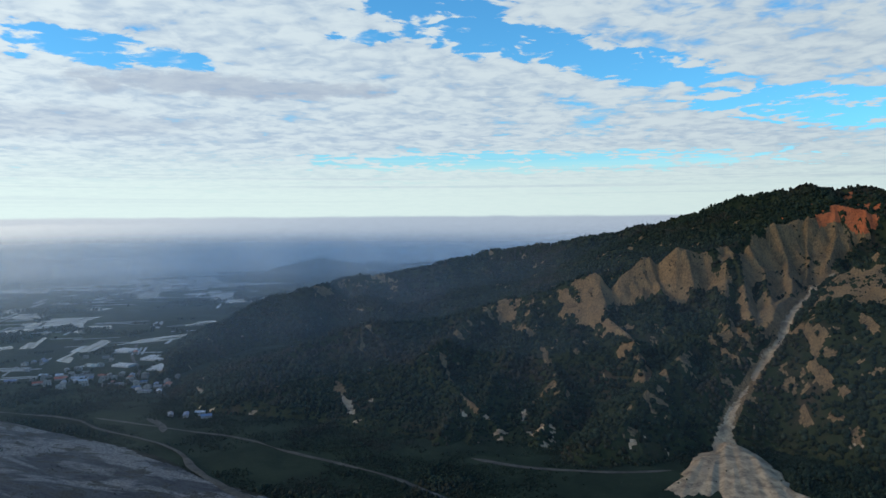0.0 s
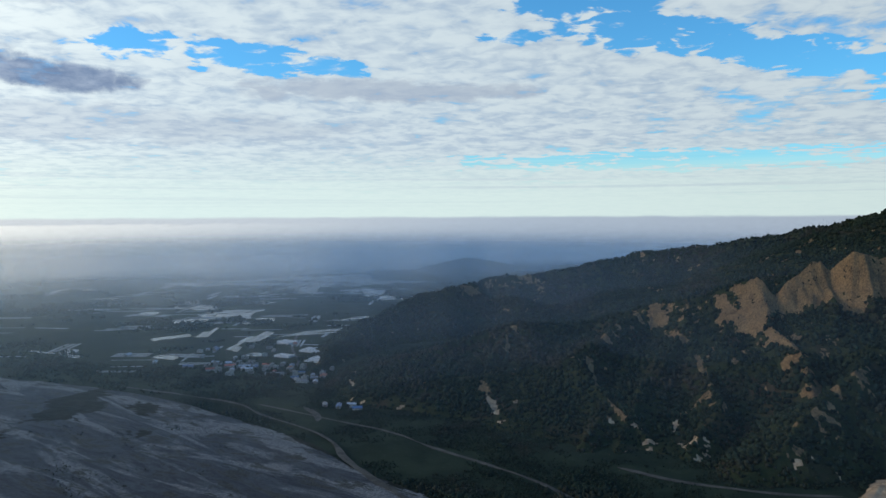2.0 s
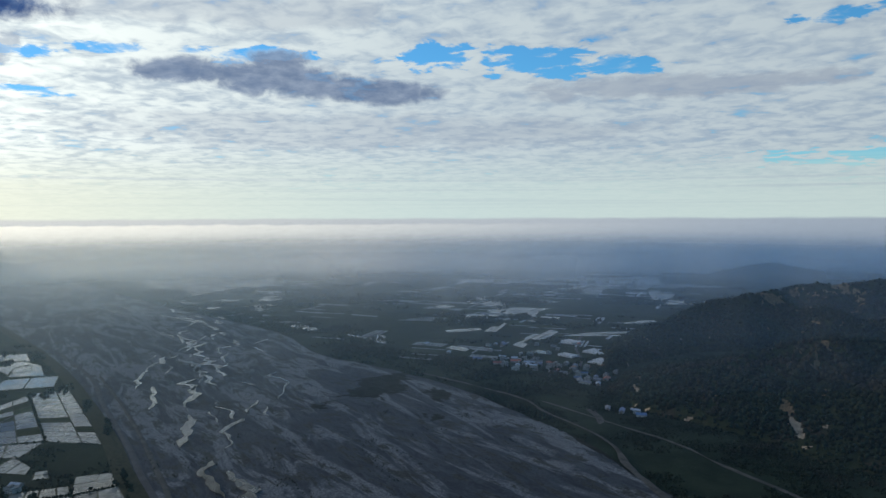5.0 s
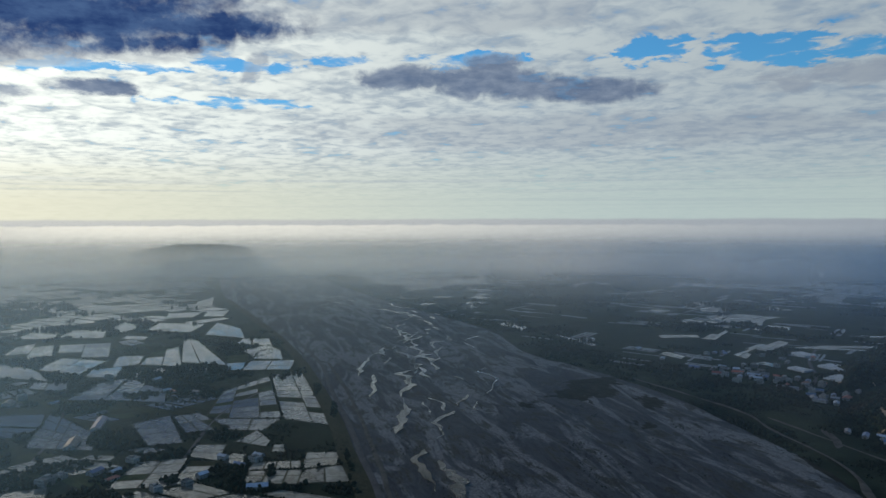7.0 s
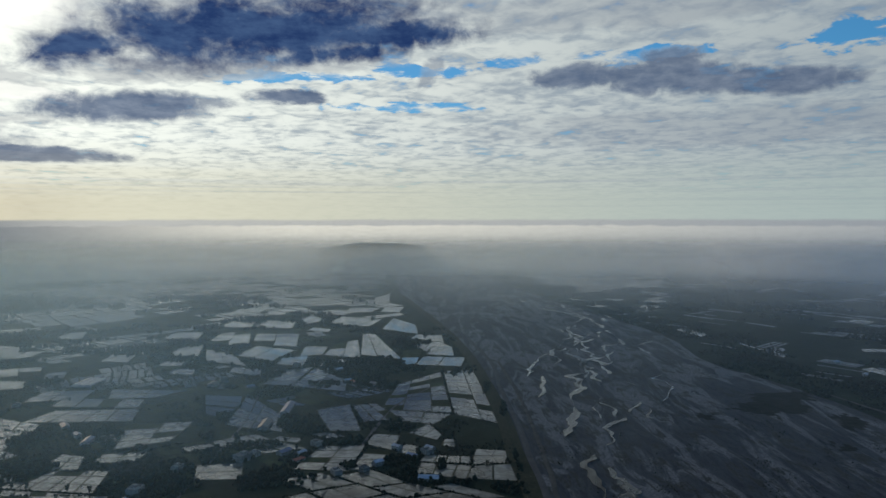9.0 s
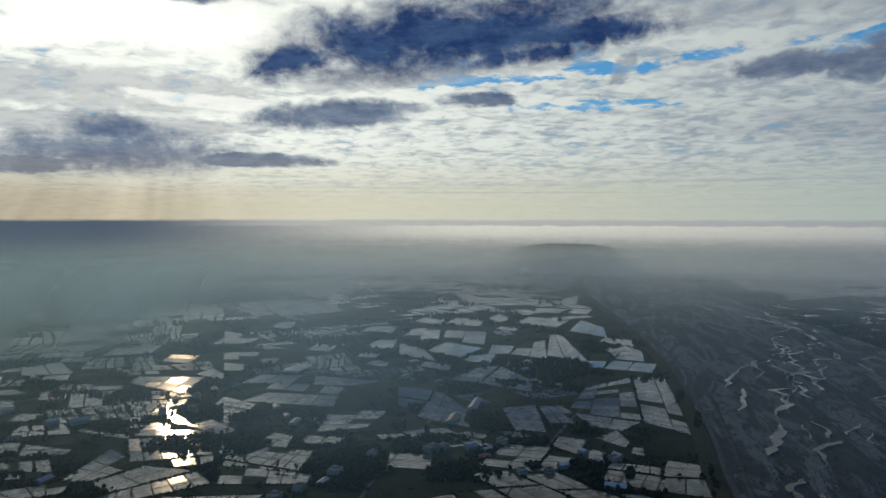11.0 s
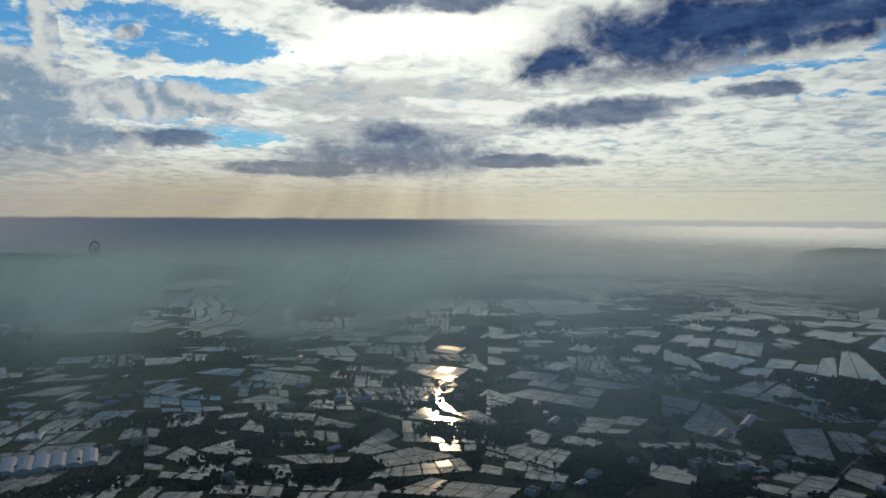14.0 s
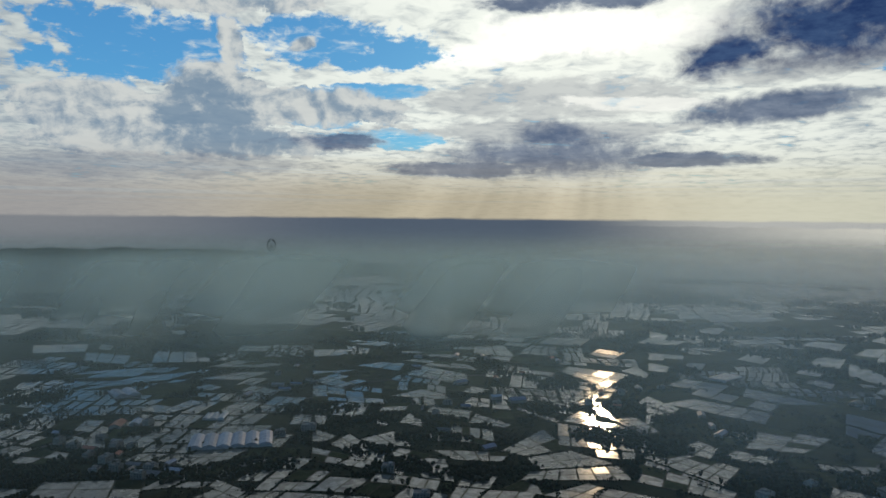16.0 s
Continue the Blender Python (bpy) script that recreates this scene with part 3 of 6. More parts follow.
CREST = [(-309, 1417, 52), (-184, 1489, 103), (-121, 1515, 112), (4, 1550, 108), (138, 1544, 150), (266, 1507, 186), (347, 1459, 222), (366, 1455, 176), (393, 1448, 211),
         (444, 1464, 250), (470, 1456, 233), (506, 1444, 268), (560, 1434, 268), (615, 1455, 276), (724, 1516, 311), (834, 1539, 329), (886, 1556, 361), (961, 1522, 340),
         (1035, 1473, 316), (1120, 1345, 312)]
SPURS = [
    [(786, 1218, 277), (723, 1222, 238), (659, 1212, 201), (605, 1119, 140), (580, 985, 85), (575, 900, 35)],
    [(615, 1455, 276), (548, 1321, 190), (519, 1224, 142), (450, 1209, 121), (367, 1090, 95), (299, 1007, 65), (265, 943, 30)],
    [(348, 1459, 211), (342, 1358, 144), (363, 1227, 104), (349, 1148, 73)],
    [(209, 1526, 170), (214, 1333, 85), (217, 1129, 51), (168, 1047, 15)],
    [(138, 1544, 144), (3, 1300, 93), (40, 1199, 55), (105, 1085, 15)],
    [(-121, 1515, 112), (-166, 1340, 55), (-123, 1214, 8)],
    [(-309, 1417, 52), (-394, 1260, 12)],
    [(1086, 1372, 311), (814, 1139, 180), (616, 911, 60)],
    [(1086, 1372, 311), (900, 1290, 290), (786, 1218, 277)],
]
FINS = [
    [(657, 1459, 275), (653, 1386, 218), (608, 1235, 168)],
    [(728, 1510, 319), (735, 1462, 245), (659, 1267, 183)],
    [(816, 1528, 331), (798, 1492, 266), (736, 1385, 206)],
    [(885, 1554, 362), (863, 1502, 289), (793, 1417, 236)],
    [(937, 1527, 350), (918, 1493, 289), (857, 1450, 245)],
    [(520, 1433, 268), (518, 1395, 218), (512, 1350, 174)],
    [(454, 1459, 250), (460, 1423, 204), (447, 1348, 169)],
    [(613, 1452, 278), (594, 1351, 211), (567, 1232, 160), (543, 1159, 128)],
]
GULLY = [(800, 1400, 225), (640, 1248, 160), (575, 1165, 122), (526, 1123, 92), (478, 1080, 58), (442, 1045, 28), (405, 995, 12), (378, 920, 6), (350, 830, 2)]
LEFT_BANK = [(300, -150), (-150, 150), (-480, 345), (-718, 493), (-875, 575), (-1041, 655), (-1282, 758), (-1652, 908), (-2046, 1035), (-2869, 1270), (-4008, 1721), (-5200, 2150)]
RIGHT_BANK = [(700, 250), (350, 480), (60, 680), (-185, 853), (-286, 922), (-386, 1014), (-520, 1094), (-751, 1218), (-995, 1289), (-1223, 1333), (-1520, 1507), (-1833, 1598), (-2600, 1800), (-3900, 2250), (-5200, 2700)]
RIVER = np.vstack([spline(LEFT_BANK, 40), spline(RIGHT_BANK, 40)[::-1]])


BASE = [(-640, 1700), (-575, 1480), (-520, 1370), (-391, 1249), (-185, 1182), (-50, 1086), (59, 1028), (182, 942), (290, 962), (390, 1010), (490, 1015), (560, 930), (640, 820), (760, 700)]
BASE_AREA = np.array(BASE + [(2200, 700), (2200, 3200), (-640, 3200)], float)


def ridge(px, py, line, drop):
    """The highest of all slopes that fall from a ridge line: drop(distance, x of the ridge, run along it)."""
    out, s0 = np.full(px.shape, -1e3), 0.0
    for (x0, y0, z0), (x1, y1, z1) in zip(line, line[1:]):
        dx, dy = x1 - x0, y1 - y0
        ln = math.hypot(dx, dy)
        t = np.clip(((px - x0) * dx + (py - y0) * dy) / ln ** 2, 0, 1)
        d = np.hypot(px - x0 - t * dx, py - y0 - t * dy)
        out = np.maximum(out, z0 + t * (z1 - z0) - drop(d, x0 + t * dx, s0 + t * ln))
        s0 += ln
    return out


def flutes(run, d, size, deep, seed):
    """Erosion channels that run down from a ridge."""
    wave = np.abs(value_noise(run / size, d / (size * 9), seed)) * 2
    small = np.abs(value_noise(run / size * 2.3, d / (size * 5), seed + 1)) * 2
    return deep * (0.7 * wave + 0.3 * small) * smooth01(d, 2, 45)


def fan_depth(x, y):
    """How deep a place lies in the fan of debris below the ravine, its way down the fan, and the offset from the middle."""
    u = -0.320 * (x - 446) - 0.947 * (y - 1052)
    w = 0.947 * (x - 446) - 0.320 * (y - 1052)
    wide = 9 + 0.34 * np.clip(u, 0, 400) + 22 * fbm(x, y, 45, 3, 78)
    return np.minimum(np.minimum(wide - np.abs(w), u + 12), 262 - u), np.clip(u, 0, 400), w


def mountain_height(x, y):
    """The hills' height over the plain at any place."""
    wx = x + 30 * fbm(x, y, 140, 4, 11)
    wy = y + 30 * fbm(x, y, 140, 4, 12)
    z = ridge(wx, wy, MAIN_RIDGE, lambda d, rx, s: 7 + np.where(d < 120, 0.45 * d, 54 + 0.40 * (d - 120)) + flutes(s, d, 90, 26, 16))
    z = z + 8 * fbm(x, y, 70, 4, 15)
    kx = x + 9 * fbm(x, y, 50, 4, 21)
    ky = y + 9 * fbm(x, y, 50, 4, 22)

    def crest_drop(d, rx, s):
        k = smooth01(rx, 150, 400)
        return (0.36 + 0.84 * k) * np.minimum(d, 75) + (0.27 + 0.19 * k) * np.maximum(d - 75, 0) + flutes(s, d, 23, 6 + 24 * k, 31) + flutes(s, d, 75, 34 * (1 - k), 33)
    z = np.maximum(z, ridge(kx, ky, CREST, crest_drop))
    for k, line in enumerate(SPURS):
        z = np.maximum(z, ridge(kx, ky, line, lambda d, rx, s: 0.8 * np.minimum(d, 35) + 0.5 * np.maximum(d - 35, 0) + flutes(s, d, 17, 26 if k == 0 else 12, 41 + k)))
    for k, line in enumerate(FINS):
        z = np.maximum(z, ridge(kx, ky, line, lambda d, rx, s: 1.25 * np.minimum(d, 22) + 0.9 * np.maximum(d - 22, 0) + flutes(s, d, 12, 7, 141 + k)))
    z = z + 10 * fbm(x, y, 42, 5, 51, 0.6) * smooth01(z, 5, 60)
    # the ravine and its fan of debris
    d, h, run = along(x + 8 * fbm(x, y, 50, 3, 61), y, GULLY)
    z = np.minimum(z, h + np.where(d < 5, 0.05 * d, 0.3 + 0.95 * (d - 5)))
    # the foot of the slopes
    d, _, _ = along(x + 14 * fbm(x, y, 60, 3, 66), y + 14 * fbm(x, y, 60, 3, 67), [(a, b, 0) for a, b in BASE])
    d = np.where(inside(x, y, BASE_AREA), d, -d)
    z = np.minimum(z, np.where(d > 0, 0.25 + 0.95 * d, d * 0.1))
    f, u, w = fan_depth(x, y)
    rill = fbm(600 * w / (u + 90), u * 0.12, 26, 4, 65, 0.6)
    z = np.maximum(z, np.minimum(26 - 0.115 * u, f * 0.45) + np.minimum(1, np.maximum(f, 0) / 12) * 4.2 * rill - np.where(f < 0, 1.5, 0))
    return np.maximum(z, -3)


def heightfield(name, xs, ys, func, mats, chooser, smooth=True, drop=-0.9):
    gx, gy = np.meshgrid(xs, ys)
    z = func(gx, gy)
    nx, ny = len(xs), len(ys)
    v = np.stack([gx, gy, z], -1).reshape(-1, 3)
    i = np.arange(nx * ny).reshape(ny, nx)
    f = np.stack([i[:-1, :-1], i[:-1, 1:], i[1:, 1:], i[1:, :-1]], -1).reshape(-1, 4)
    keep = z.reshape(-1)[f].max(1) > drop
    f = f[keep]
    c = v[f].mean(1)
    a, b = v[f[:, 2]] - v[f[:, 0]], v[f[:, 3]] - v[f[:, 1]]
    nn = np.cross(a, b)
    slope = np.hypot(nn[:, 0], nn[:, 1]) / np.maximum(nn[:, 2], 1e-6)
    idx = chooser(c[:, 0], c[:, 1], c[:, 2], slope)
    used, inv = np.unique(f, return_inverse=True)
    return mesh_object(name, v[used], inv.reshape(f.shape), None, smooth=smooth, mats=mats, index=idx)


# bare slips on the wooded slopes: place, half length, half width, heading in degrees
SLIPS = [(35, 1258, 70, 9, -78), (66, 1149, 35, 7, -64), (99, 1113, 18, 7, -13), (49, 1135, 24, 6, -52), (-162, 1280, 30, 11, -68), (-136, 1216, 39, 9, -67), (-121, 1496, 15, 8, -59), (168, 1500, 30, 18, -60), (188, 1422, 45, 11, -70), (215, 1297, 36, 7, -87)]
SLIPS += [(188, 1185, 36, 5, -145), (153, 1138, 27, 5, -102), (113, 1082, 14, 5, -159), (78, 1471, 40, 5, -87), (-134, 1452, 20, 5, -79), (284, 1449, 48, 11, -73), (315, 1397, 33, 12, -68), (349, 1310, 60, 7, -69), (502, 1228, 45, 6, -78), (490, 1169, 44, 5, -83), (532, 1211, 55, 6, -96)]
SLIPS += [(369, 1133, 40, 8, -89), (340, 1061, 28, 5, -14), (588, 1055, 30, 9, -80), (599, 1013, 13, 7, -65), (675, 1076, 24, 8, -89), (605, 1147, 45, 9, -96), (598, 1093, 19, 7, -111), (-183, 1746, 30, 5, -80), (-425, 1337, 40, 5, -66)]

CLIFFS = [
    [(305, 1472), (350, 1466), (358, 1440), (392, 1455), (443, 1476), (504, 1456), (613, 1460), (575, 1346), (560, 1315), (533, 1391), (474, 1348), (441, 1416), (369, 1415), (330, 1375)],
    [(630, 1446), (719, 1516), (834, 1543), (886, 1562), (964, 1528), (945, 1492), (832, 1447), (726, 1337), (633, 1230), (560, 1174), (562, 1301), (610, 1380)],
    [(748, 1385), (849, 1436), (900, 1310), (779, 1209), (723, 1119), (670, 1125), (642, 1197)],
]


def bare_amount(x, y, z, slope):
    """Above 0 where the sandstone lies bare."""
    n1 = fbm(x, y, 34, 4, 71)
    n2 = fbm(x, y, 150, 2, 72)
    b = -0.60 + 0.27 * smooth01(slope, 0.85, 1.4)
    for k, area in enumerate(CLIFFS):
        poly = np.array(area, float)
        d, _, _ = along(x, y, [(u, w, 0) for u, w in area + area[:1]])
        d = np.where(inside(x, y, poly), d, -d)
        b = b + (0.8, 0.95, 0.5)[k] * smooth01(d, -12, 14)
    dg, _, _ = along(x, y, GULLY)
    b = b + 1.0 * smooth01(dg, 13, 6)
    for k, line in enumerate(SPURS[:5]):
        d, _, run = along(x, y, line)
        b = b + (0.0 if k == 0 else 0.26) * smooth01(d, 26, 5)
    b = b + 1.3 * smooth01(fan_depth(x, y)[0] + 16 * fbm(x, y, 24, 3, 77), -2, 12)
    for sx, sy, sl, sw, sh in SLIPS:
        c, s = math.cos(radians(sh)), math.sin(radians(sh))
        u, w = (x - sx) * c + (y - sy) * s, -(x - sx) * s + (y - sy) * c
        b = b + 0.85 * smooth01(np.hypot(u / sl, w / sw), 1.3, 0.5)
    return b + 0.8 * n1 + 0.5 * n2 + 0.55 * fbm(x, y, 11, 3, 73)


# ---------------------------------------------------------------- ground, river and hills
def build_ground():
    bm = bmesh.new()
    rings = [0, 600, 1200, 2400, 5000, 9000, 20000, 40000]
    last = None
    for r in rings:
        ring = [bm.verts.new((r * math.cos(a), r * math.sin(a), -0.4 if r < 9000 else -2.0)) for a in np.linspace(0, 2 * math.pi, 48, endpoint=False)] if r else [bm.verts.new((0, 0, -0.4))]
        if last:
            for k in range(48):
                a, b = ring[k], ring[(k + 1) % 48]
                bm.faces.new((last[0], a, b) if len(last) == 1 else (last[k], a, b, last[(k + 1) % 48]))
        last = ring
    ob = part("ground", bm, GROUND, None)
    tagged(ob, "dark farmland plain of soil and low crops", "ground", kind="structure")


def build_river():
    a, b = spline(LEFT_BANK, 12), spline(RIGHT_BANK, 12)
    count, across = 620, 190
    pick = lambda p: p[np.linspace(0, len(p) - 1, count).astype(int)]
    a, b = pick(a), pick(b)
    t = np.linspace(0, 1, across)[None, :, None]
    xy = a[:, None] * (1 - t) + b[:, None] * t
    x, y = xy[..., 0], xy[..., 1]
    u, w = -0.906 * x + 0.423 * y, 0.423 * x + 0.906 * y  # along and across the flow
    q = t[..., 0] * np.ones((count, 1))
    braid = fbm(u, w * 4.5, 160, 5, 81, 0.58)
    bar = smooth01(q, 0.60, 0.72)
    z = 0.9 + 2.4 * braid * (0.4 + 0.9 * bar) + 0.7 * fbm(x, y, 18, 3, 82) + 1.2 * bar
    edge = np.minimum(q, 1 - q)
    z = np.where(edge < 0.006, 1.0, np.maximum(z, 0.05))
    v = np.stack([x, y, z], -1).reshape(-1, 3)
    i = np.arange(count * across).reshape(count, across)
    f = np.stack([i[:-1, :-1], i[1:, :-1], i[1:, 1:], i[:-1, 1:]], -1).reshape(-1, 4)[:, ::-1]
    c = v[f].mean(1)
    qq = q.reshape(-1)[f].mean(1)
    rough = fbm(c[:, 0], c[:, 1], 60, 5, 84, 0.6)

    def island(x, y, long_, wide, turn):
        a, b = math.cos(radians(turn)), math.sin(radians(turn))
        p, w = (c[:, 0] - x) * a + (c[:, 1] - y) * b, -(c[:, 0] - x) * b + (c[:, 1] - y) * a
        return np.hypot(p / long_, w / wide) + 1.5 * rough < 0.9
    patch = island(-900, 1105, 120, 62, 100) | island(-735, 1135, 95, 26, 120)
    verge = qq > 0.992 + 0.02 * fbm(c[:, 0], c[:, 1], 60, 3, 86)
    ob = mesh_object("riverbed", v, f, None, smooth=True, mats=[GRAVEL, SCRUB], index=(patch | verge).astype(int))
    tagged(ob, "wide braided riverbed of grey gravel with scrub", "riverbed", kind="structure")


def ribbon(name, pts, width, mat, z, label, category, kind="structure", uneven=0.0, parent=None, smooth=True):
    p = spline(pts, 8)
    t = np.gradient(p, axis=0)
    t /= np.linalg.norm(t, axis=1)[:, None] + 1e-9
    nrm = np.stack([-t[:, 1], t[:, 0]], -1)
    run = np.arange(len(p)) * 8.0
    w = width * (1 + uneven * 2 * fbm(run, run * 0, 60, 3, int(abs(pts[0][0])) % 97))
    ends = np.minimum(1, np.minimum(np.arange(len(p)), np.arange(len(p))[::-1]) / 3.0 + (0.2 if uneven else 1))
    w = w * ends
    sway = uneven * width * fbm(run, run * 0 + 3, 45, 3, 7)
    c = p + nrm * sway[:, None]
    rows = [c + nrm * (w * k)[:, None] for k in (0.5, 0.22, -0.22, -0.5)]
    hz = [z - 0.35, z, z, z - 0.35]
    v = np.concatenate([np.c_[r, np.full(len(r), h)] for r, h in zip(rows, hz)])
    m = len(p)
    f = []
    for k in range(3):
        i = np.arange(m - 1) + k * m
        f.append(np.stack([i, i + m, i + m + 1, i + 1], -1))
    ob = mesh_object(name, v, np.concatenate(f), mat, smooth=smooth, parent=parent)
    return tagged(ob, label, category, kind=kind)


def build_mountain():
    def choose(x, y, z, slope):
        kind = (bare_amount(x, y, z, slope) > 0).astype(int)
        # the summit's red sunlight, painted on the bare rock by height
        red = (z + 30 * fbm(x, y, 40, 3, 75) > 303) & (x > 838)
        dg, _, _ = along(x, y, GULLY)
        loose = (dg < 6 + 8 * fbm(x, y, 25, 3, 76)) | (z < 26)
        return np.where(kind == 1, np.where(red, 2, np.where(loose, 3, 1)), 0)
    ob = heightfield("mountain", np.concatenate([np.arange(-720, 240, 4.6), np.arange(240, 1000, 2.9), np.arange(1000, 1330, 4.6)]), np.concatenate([np.arange(740, 1000, 4.2), np.arange(1000, 1580, 2.9), np.arange(1580, 2500, 5.0)]), mountain_height, [UNDERGROWTH, ROCK, SUNLIT_RED_ROCK, DEBRIS], choose)
    tagged(ob, "steep wooded mountain with eroded bare sandstone cliffs", "mountain", kind="structure")


FAR_RIDGE = [(-960, 4270, 0), (-870, 4285, 42), (-680, 4320, 82), (-530, 4390, 62), (-410, 4460, 48), (-200, 4480, 40), (-56, 4480, 66), (154, 4480, 36), (504, 4456, 40), (1010, 4370, 40), (1700, 3900, 60)]


def far_hill(name, line, xs, ys, slope, rough, label):
    def h(x, y):
        d, z, _ = along(x + 40 * fbm(x, y, 200, 3, 91), y + 40 * fbm(x, y, 200, 3, 92), line)
        return z - slope * d + rough * fbm(x, y, 120, 5, 93)
    ob = heightfield(name, xs, ys, h, [UNDERGROWTH], lambda x, y, z, s: np.zeros(len(x), int))
    tagged(ob, label, "hill", kind="structure")


build_ground()
build_river()
build_mountain()
far_hill("distant_hills", FAR_RIDGE, np.arange(-1200, 1500, 25.0), np.arange(3900, 4900, 25.0), 0.25, 20, "low wooded hills fading into haze")


def polar(az, dist, z):
    return (-dist * math.sin(radians(az)), dist * math.cos(radians(az)), z)


far_hill("table_hill", [polar(72.6, 4620, 125), polar(71.0, 4620, 172), polar(69.5, 4620, 184), polar(66.0, 4620, 182), polar(64.6, 4620, 160)],
         np.arange(-4750, -3800, 16.0), np.arange(1000, 2400, 16.0), 1.1, 6, "flat-topped wooded hill in the haze")
far_hill("plateau", [polar(150, 4550, 150), polar(143, 4550, 150), polar(134, 4580, 140), polar(128, 4580, 128), polar(124, 4580, 112), polar(118, 4600, 60), polar(110, 4600, 10)],
         np.arange(-4900, -2000, 30.0), np.arange(-4400, -1000, 30.0), 0.22, 20, "low wooded plateau in the haze")

# ---------------------------------------------------------------- roads, levee and streams
ribbon("levee_road", [(-560, 415), (-701, 508), (-844, 578), (-975, 645), (-1230, 765), (-1440, 870), (-1760, 985)], 9, ASPHALT, 2.2, "dark asphalt road on the river levee", "road")
ribbon("levee", [(-540, 400), (-712, 497), (-860, 565), (-1010, 640), (-1262, 752), (-1600, 888), (-2046, 1035), (-2869, 1270)], 26, BUND, 1.9, "long grassy levee beside the river", "levee")
ribbon("service_road", [(-600, 470), (-700, 522), (-788, 572), (-985, 676), (-1192, 778), (-1452, 895)], 7, DIRT, 2.3, "pale gravel track along the riverbed", "road", uneven=0.15)
ribbon("river_track", [(-900, 1290), (-627, 1214), (-520, 1140), (-426, 1083), (-350, 1015), (-307, 948), (-223, 855), (-120, 760)], 7.5, DIRT, 2.9, "curving pale gravel track along the riverbank", "road", uneven=0.45)
ribbon("valley_road", [(-560, 1215), (-427, 1155), (-292, 1095), (-211, 1034), (-123, 976), (-43, 914), (21, 848), (90, 770)], 5, DIRT, 0.3, "narrow pale road through the valley scrub", "road", uneven=0.6)
ribbon("foot_road", [(60, 990), (120, 955), (186, 936), (250, 928), (320, 930)], 10, DIRT, 0.4, "pale dirt road at the foot of the mountain", "road", uneven=0.3)
ribbon("wash", [(-470, 1215), (-432, 1165), (-415, 1128)], 15, DIRT, 0.25, "pale dry wash in the scrub", "wash", uneven=0.4)
ribbon("village_road", [(-640, 1400), (-610, 1480), (-640, 1600), (-720, 1760), (-790, 1980)], 7, ASPHALT, 0.2, "grey village road between the fields", "road")
ribbon("field_road", [(-700, 180), (-880, 300), (-1010, 390), (-1190, 520), (-1290, 640)], 6, ASPHALT, 0.35, "narrow field road between the paddies", "road")
ribbon("field_road", [(-760, -900), (-900, -905), (-1010, -880), (-1150, -700), (-1330, -640), (-1500, -420)], 6, ASPHALT, 0.35, "narrow field road between the paddies", "road")
ribbon("field_road", [(-720, 60), (-880, 100), (-1050, 180), (-1220, 260), (-1420, 330)], 5, DIRT, 0.35, "narrow field road between the paddies", "road")


def braid(name, offset, start, end, width, seed, label):
    """One strand of the braided river: it wanders, swells and breaks off as it follows the flow."""
    p = spline([(-560, 500), (-700, 575), (-800, 630), (-905, 748), (-1061, 885), (-1250, 1010), (-1370, 1130), (-1493, 1231), (-1620, 1380), (-1850, 1540), (-2200, 1610), (-2600, 1650)], 5)
    p = p[int(start * len(p)):int(end * len(p))]
    t = np.gradient(p, axis=0)
    t /= np.linalg.norm(t, axis=1)[:, None] + 1e-9
    nrm = np.stack([-t[:, 1], t[:, 0]], -1)
    run = np.arange(len(p)) * 5.0
    c = p + nrm * (offset + 95 * fbm(run, run * 0, 240, 4, seed) + 6 * fbm(run, run * 0, 40, 2, seed + 9))[:, None]
    w = width * np.clip(0.25 + 2.6 * fbm(run, run * 0 + 7, 110, 4, seed + 20, 0.6), 0, 1.4)
    w = w * np.minimum(1, np.minimum(np.arange(len(p)), np.arange(len(p))[::-1]) / 6.0)
    skew = fbm(run, run * 0 + 2, 22, 3, seed + 31) * w
    left, right = c + nrm * (w / 2 + skew)[:, None], c - nrm * (w / 2 - skew)[:, None]
    m = len(p)
    v = np.concatenate([np.c_[left, np.full(m, 2.5)], np.c_[right, np.full(m, 2.5)]])
    i = np.where((w[:-1] > 0.35) & (w[1:] > 0.35))[0]
    if len(i) > 3:
        ob = mesh_object(name, v, np.stack([i, i + m, i + m + 1, i + 1], -1), STREAM)
        tagged(ob, label, "stream", kind="structure")


for k, (off, a, b, wide) in enumerate(((0, 0.0, 0.95, 17), (-35, 0.05, 0.6, 11), (40, 0.15, 0.7, 12), (75, 0.25, 0.75, 9), (-60, 0.3, 0.9, 8), (110, 0.3, 0.7, 9), (20, 0.2, 0.85, 8), (150, 0.35, 0.65, 7), (-20, 0.4, 1.0, 10), (60, 0.5, 1.0, 8), (-110, 0.2, 0.6, 6))):
    braid("stream", off, a, b, wide, 300 + 7 * k, "shallow braided stream reflecting the sky")

# ---------------------------------------------------------------- flooded fields of the plain
rng = random.Random(5)
TAKEN = []  # polygons already built on
RIVER_WIDE = np.vstack([spline(LEFT_BANK, 40) + (-28, -52), spline(RIGHT_BANK, 40)[::-1] + (40, 70)])


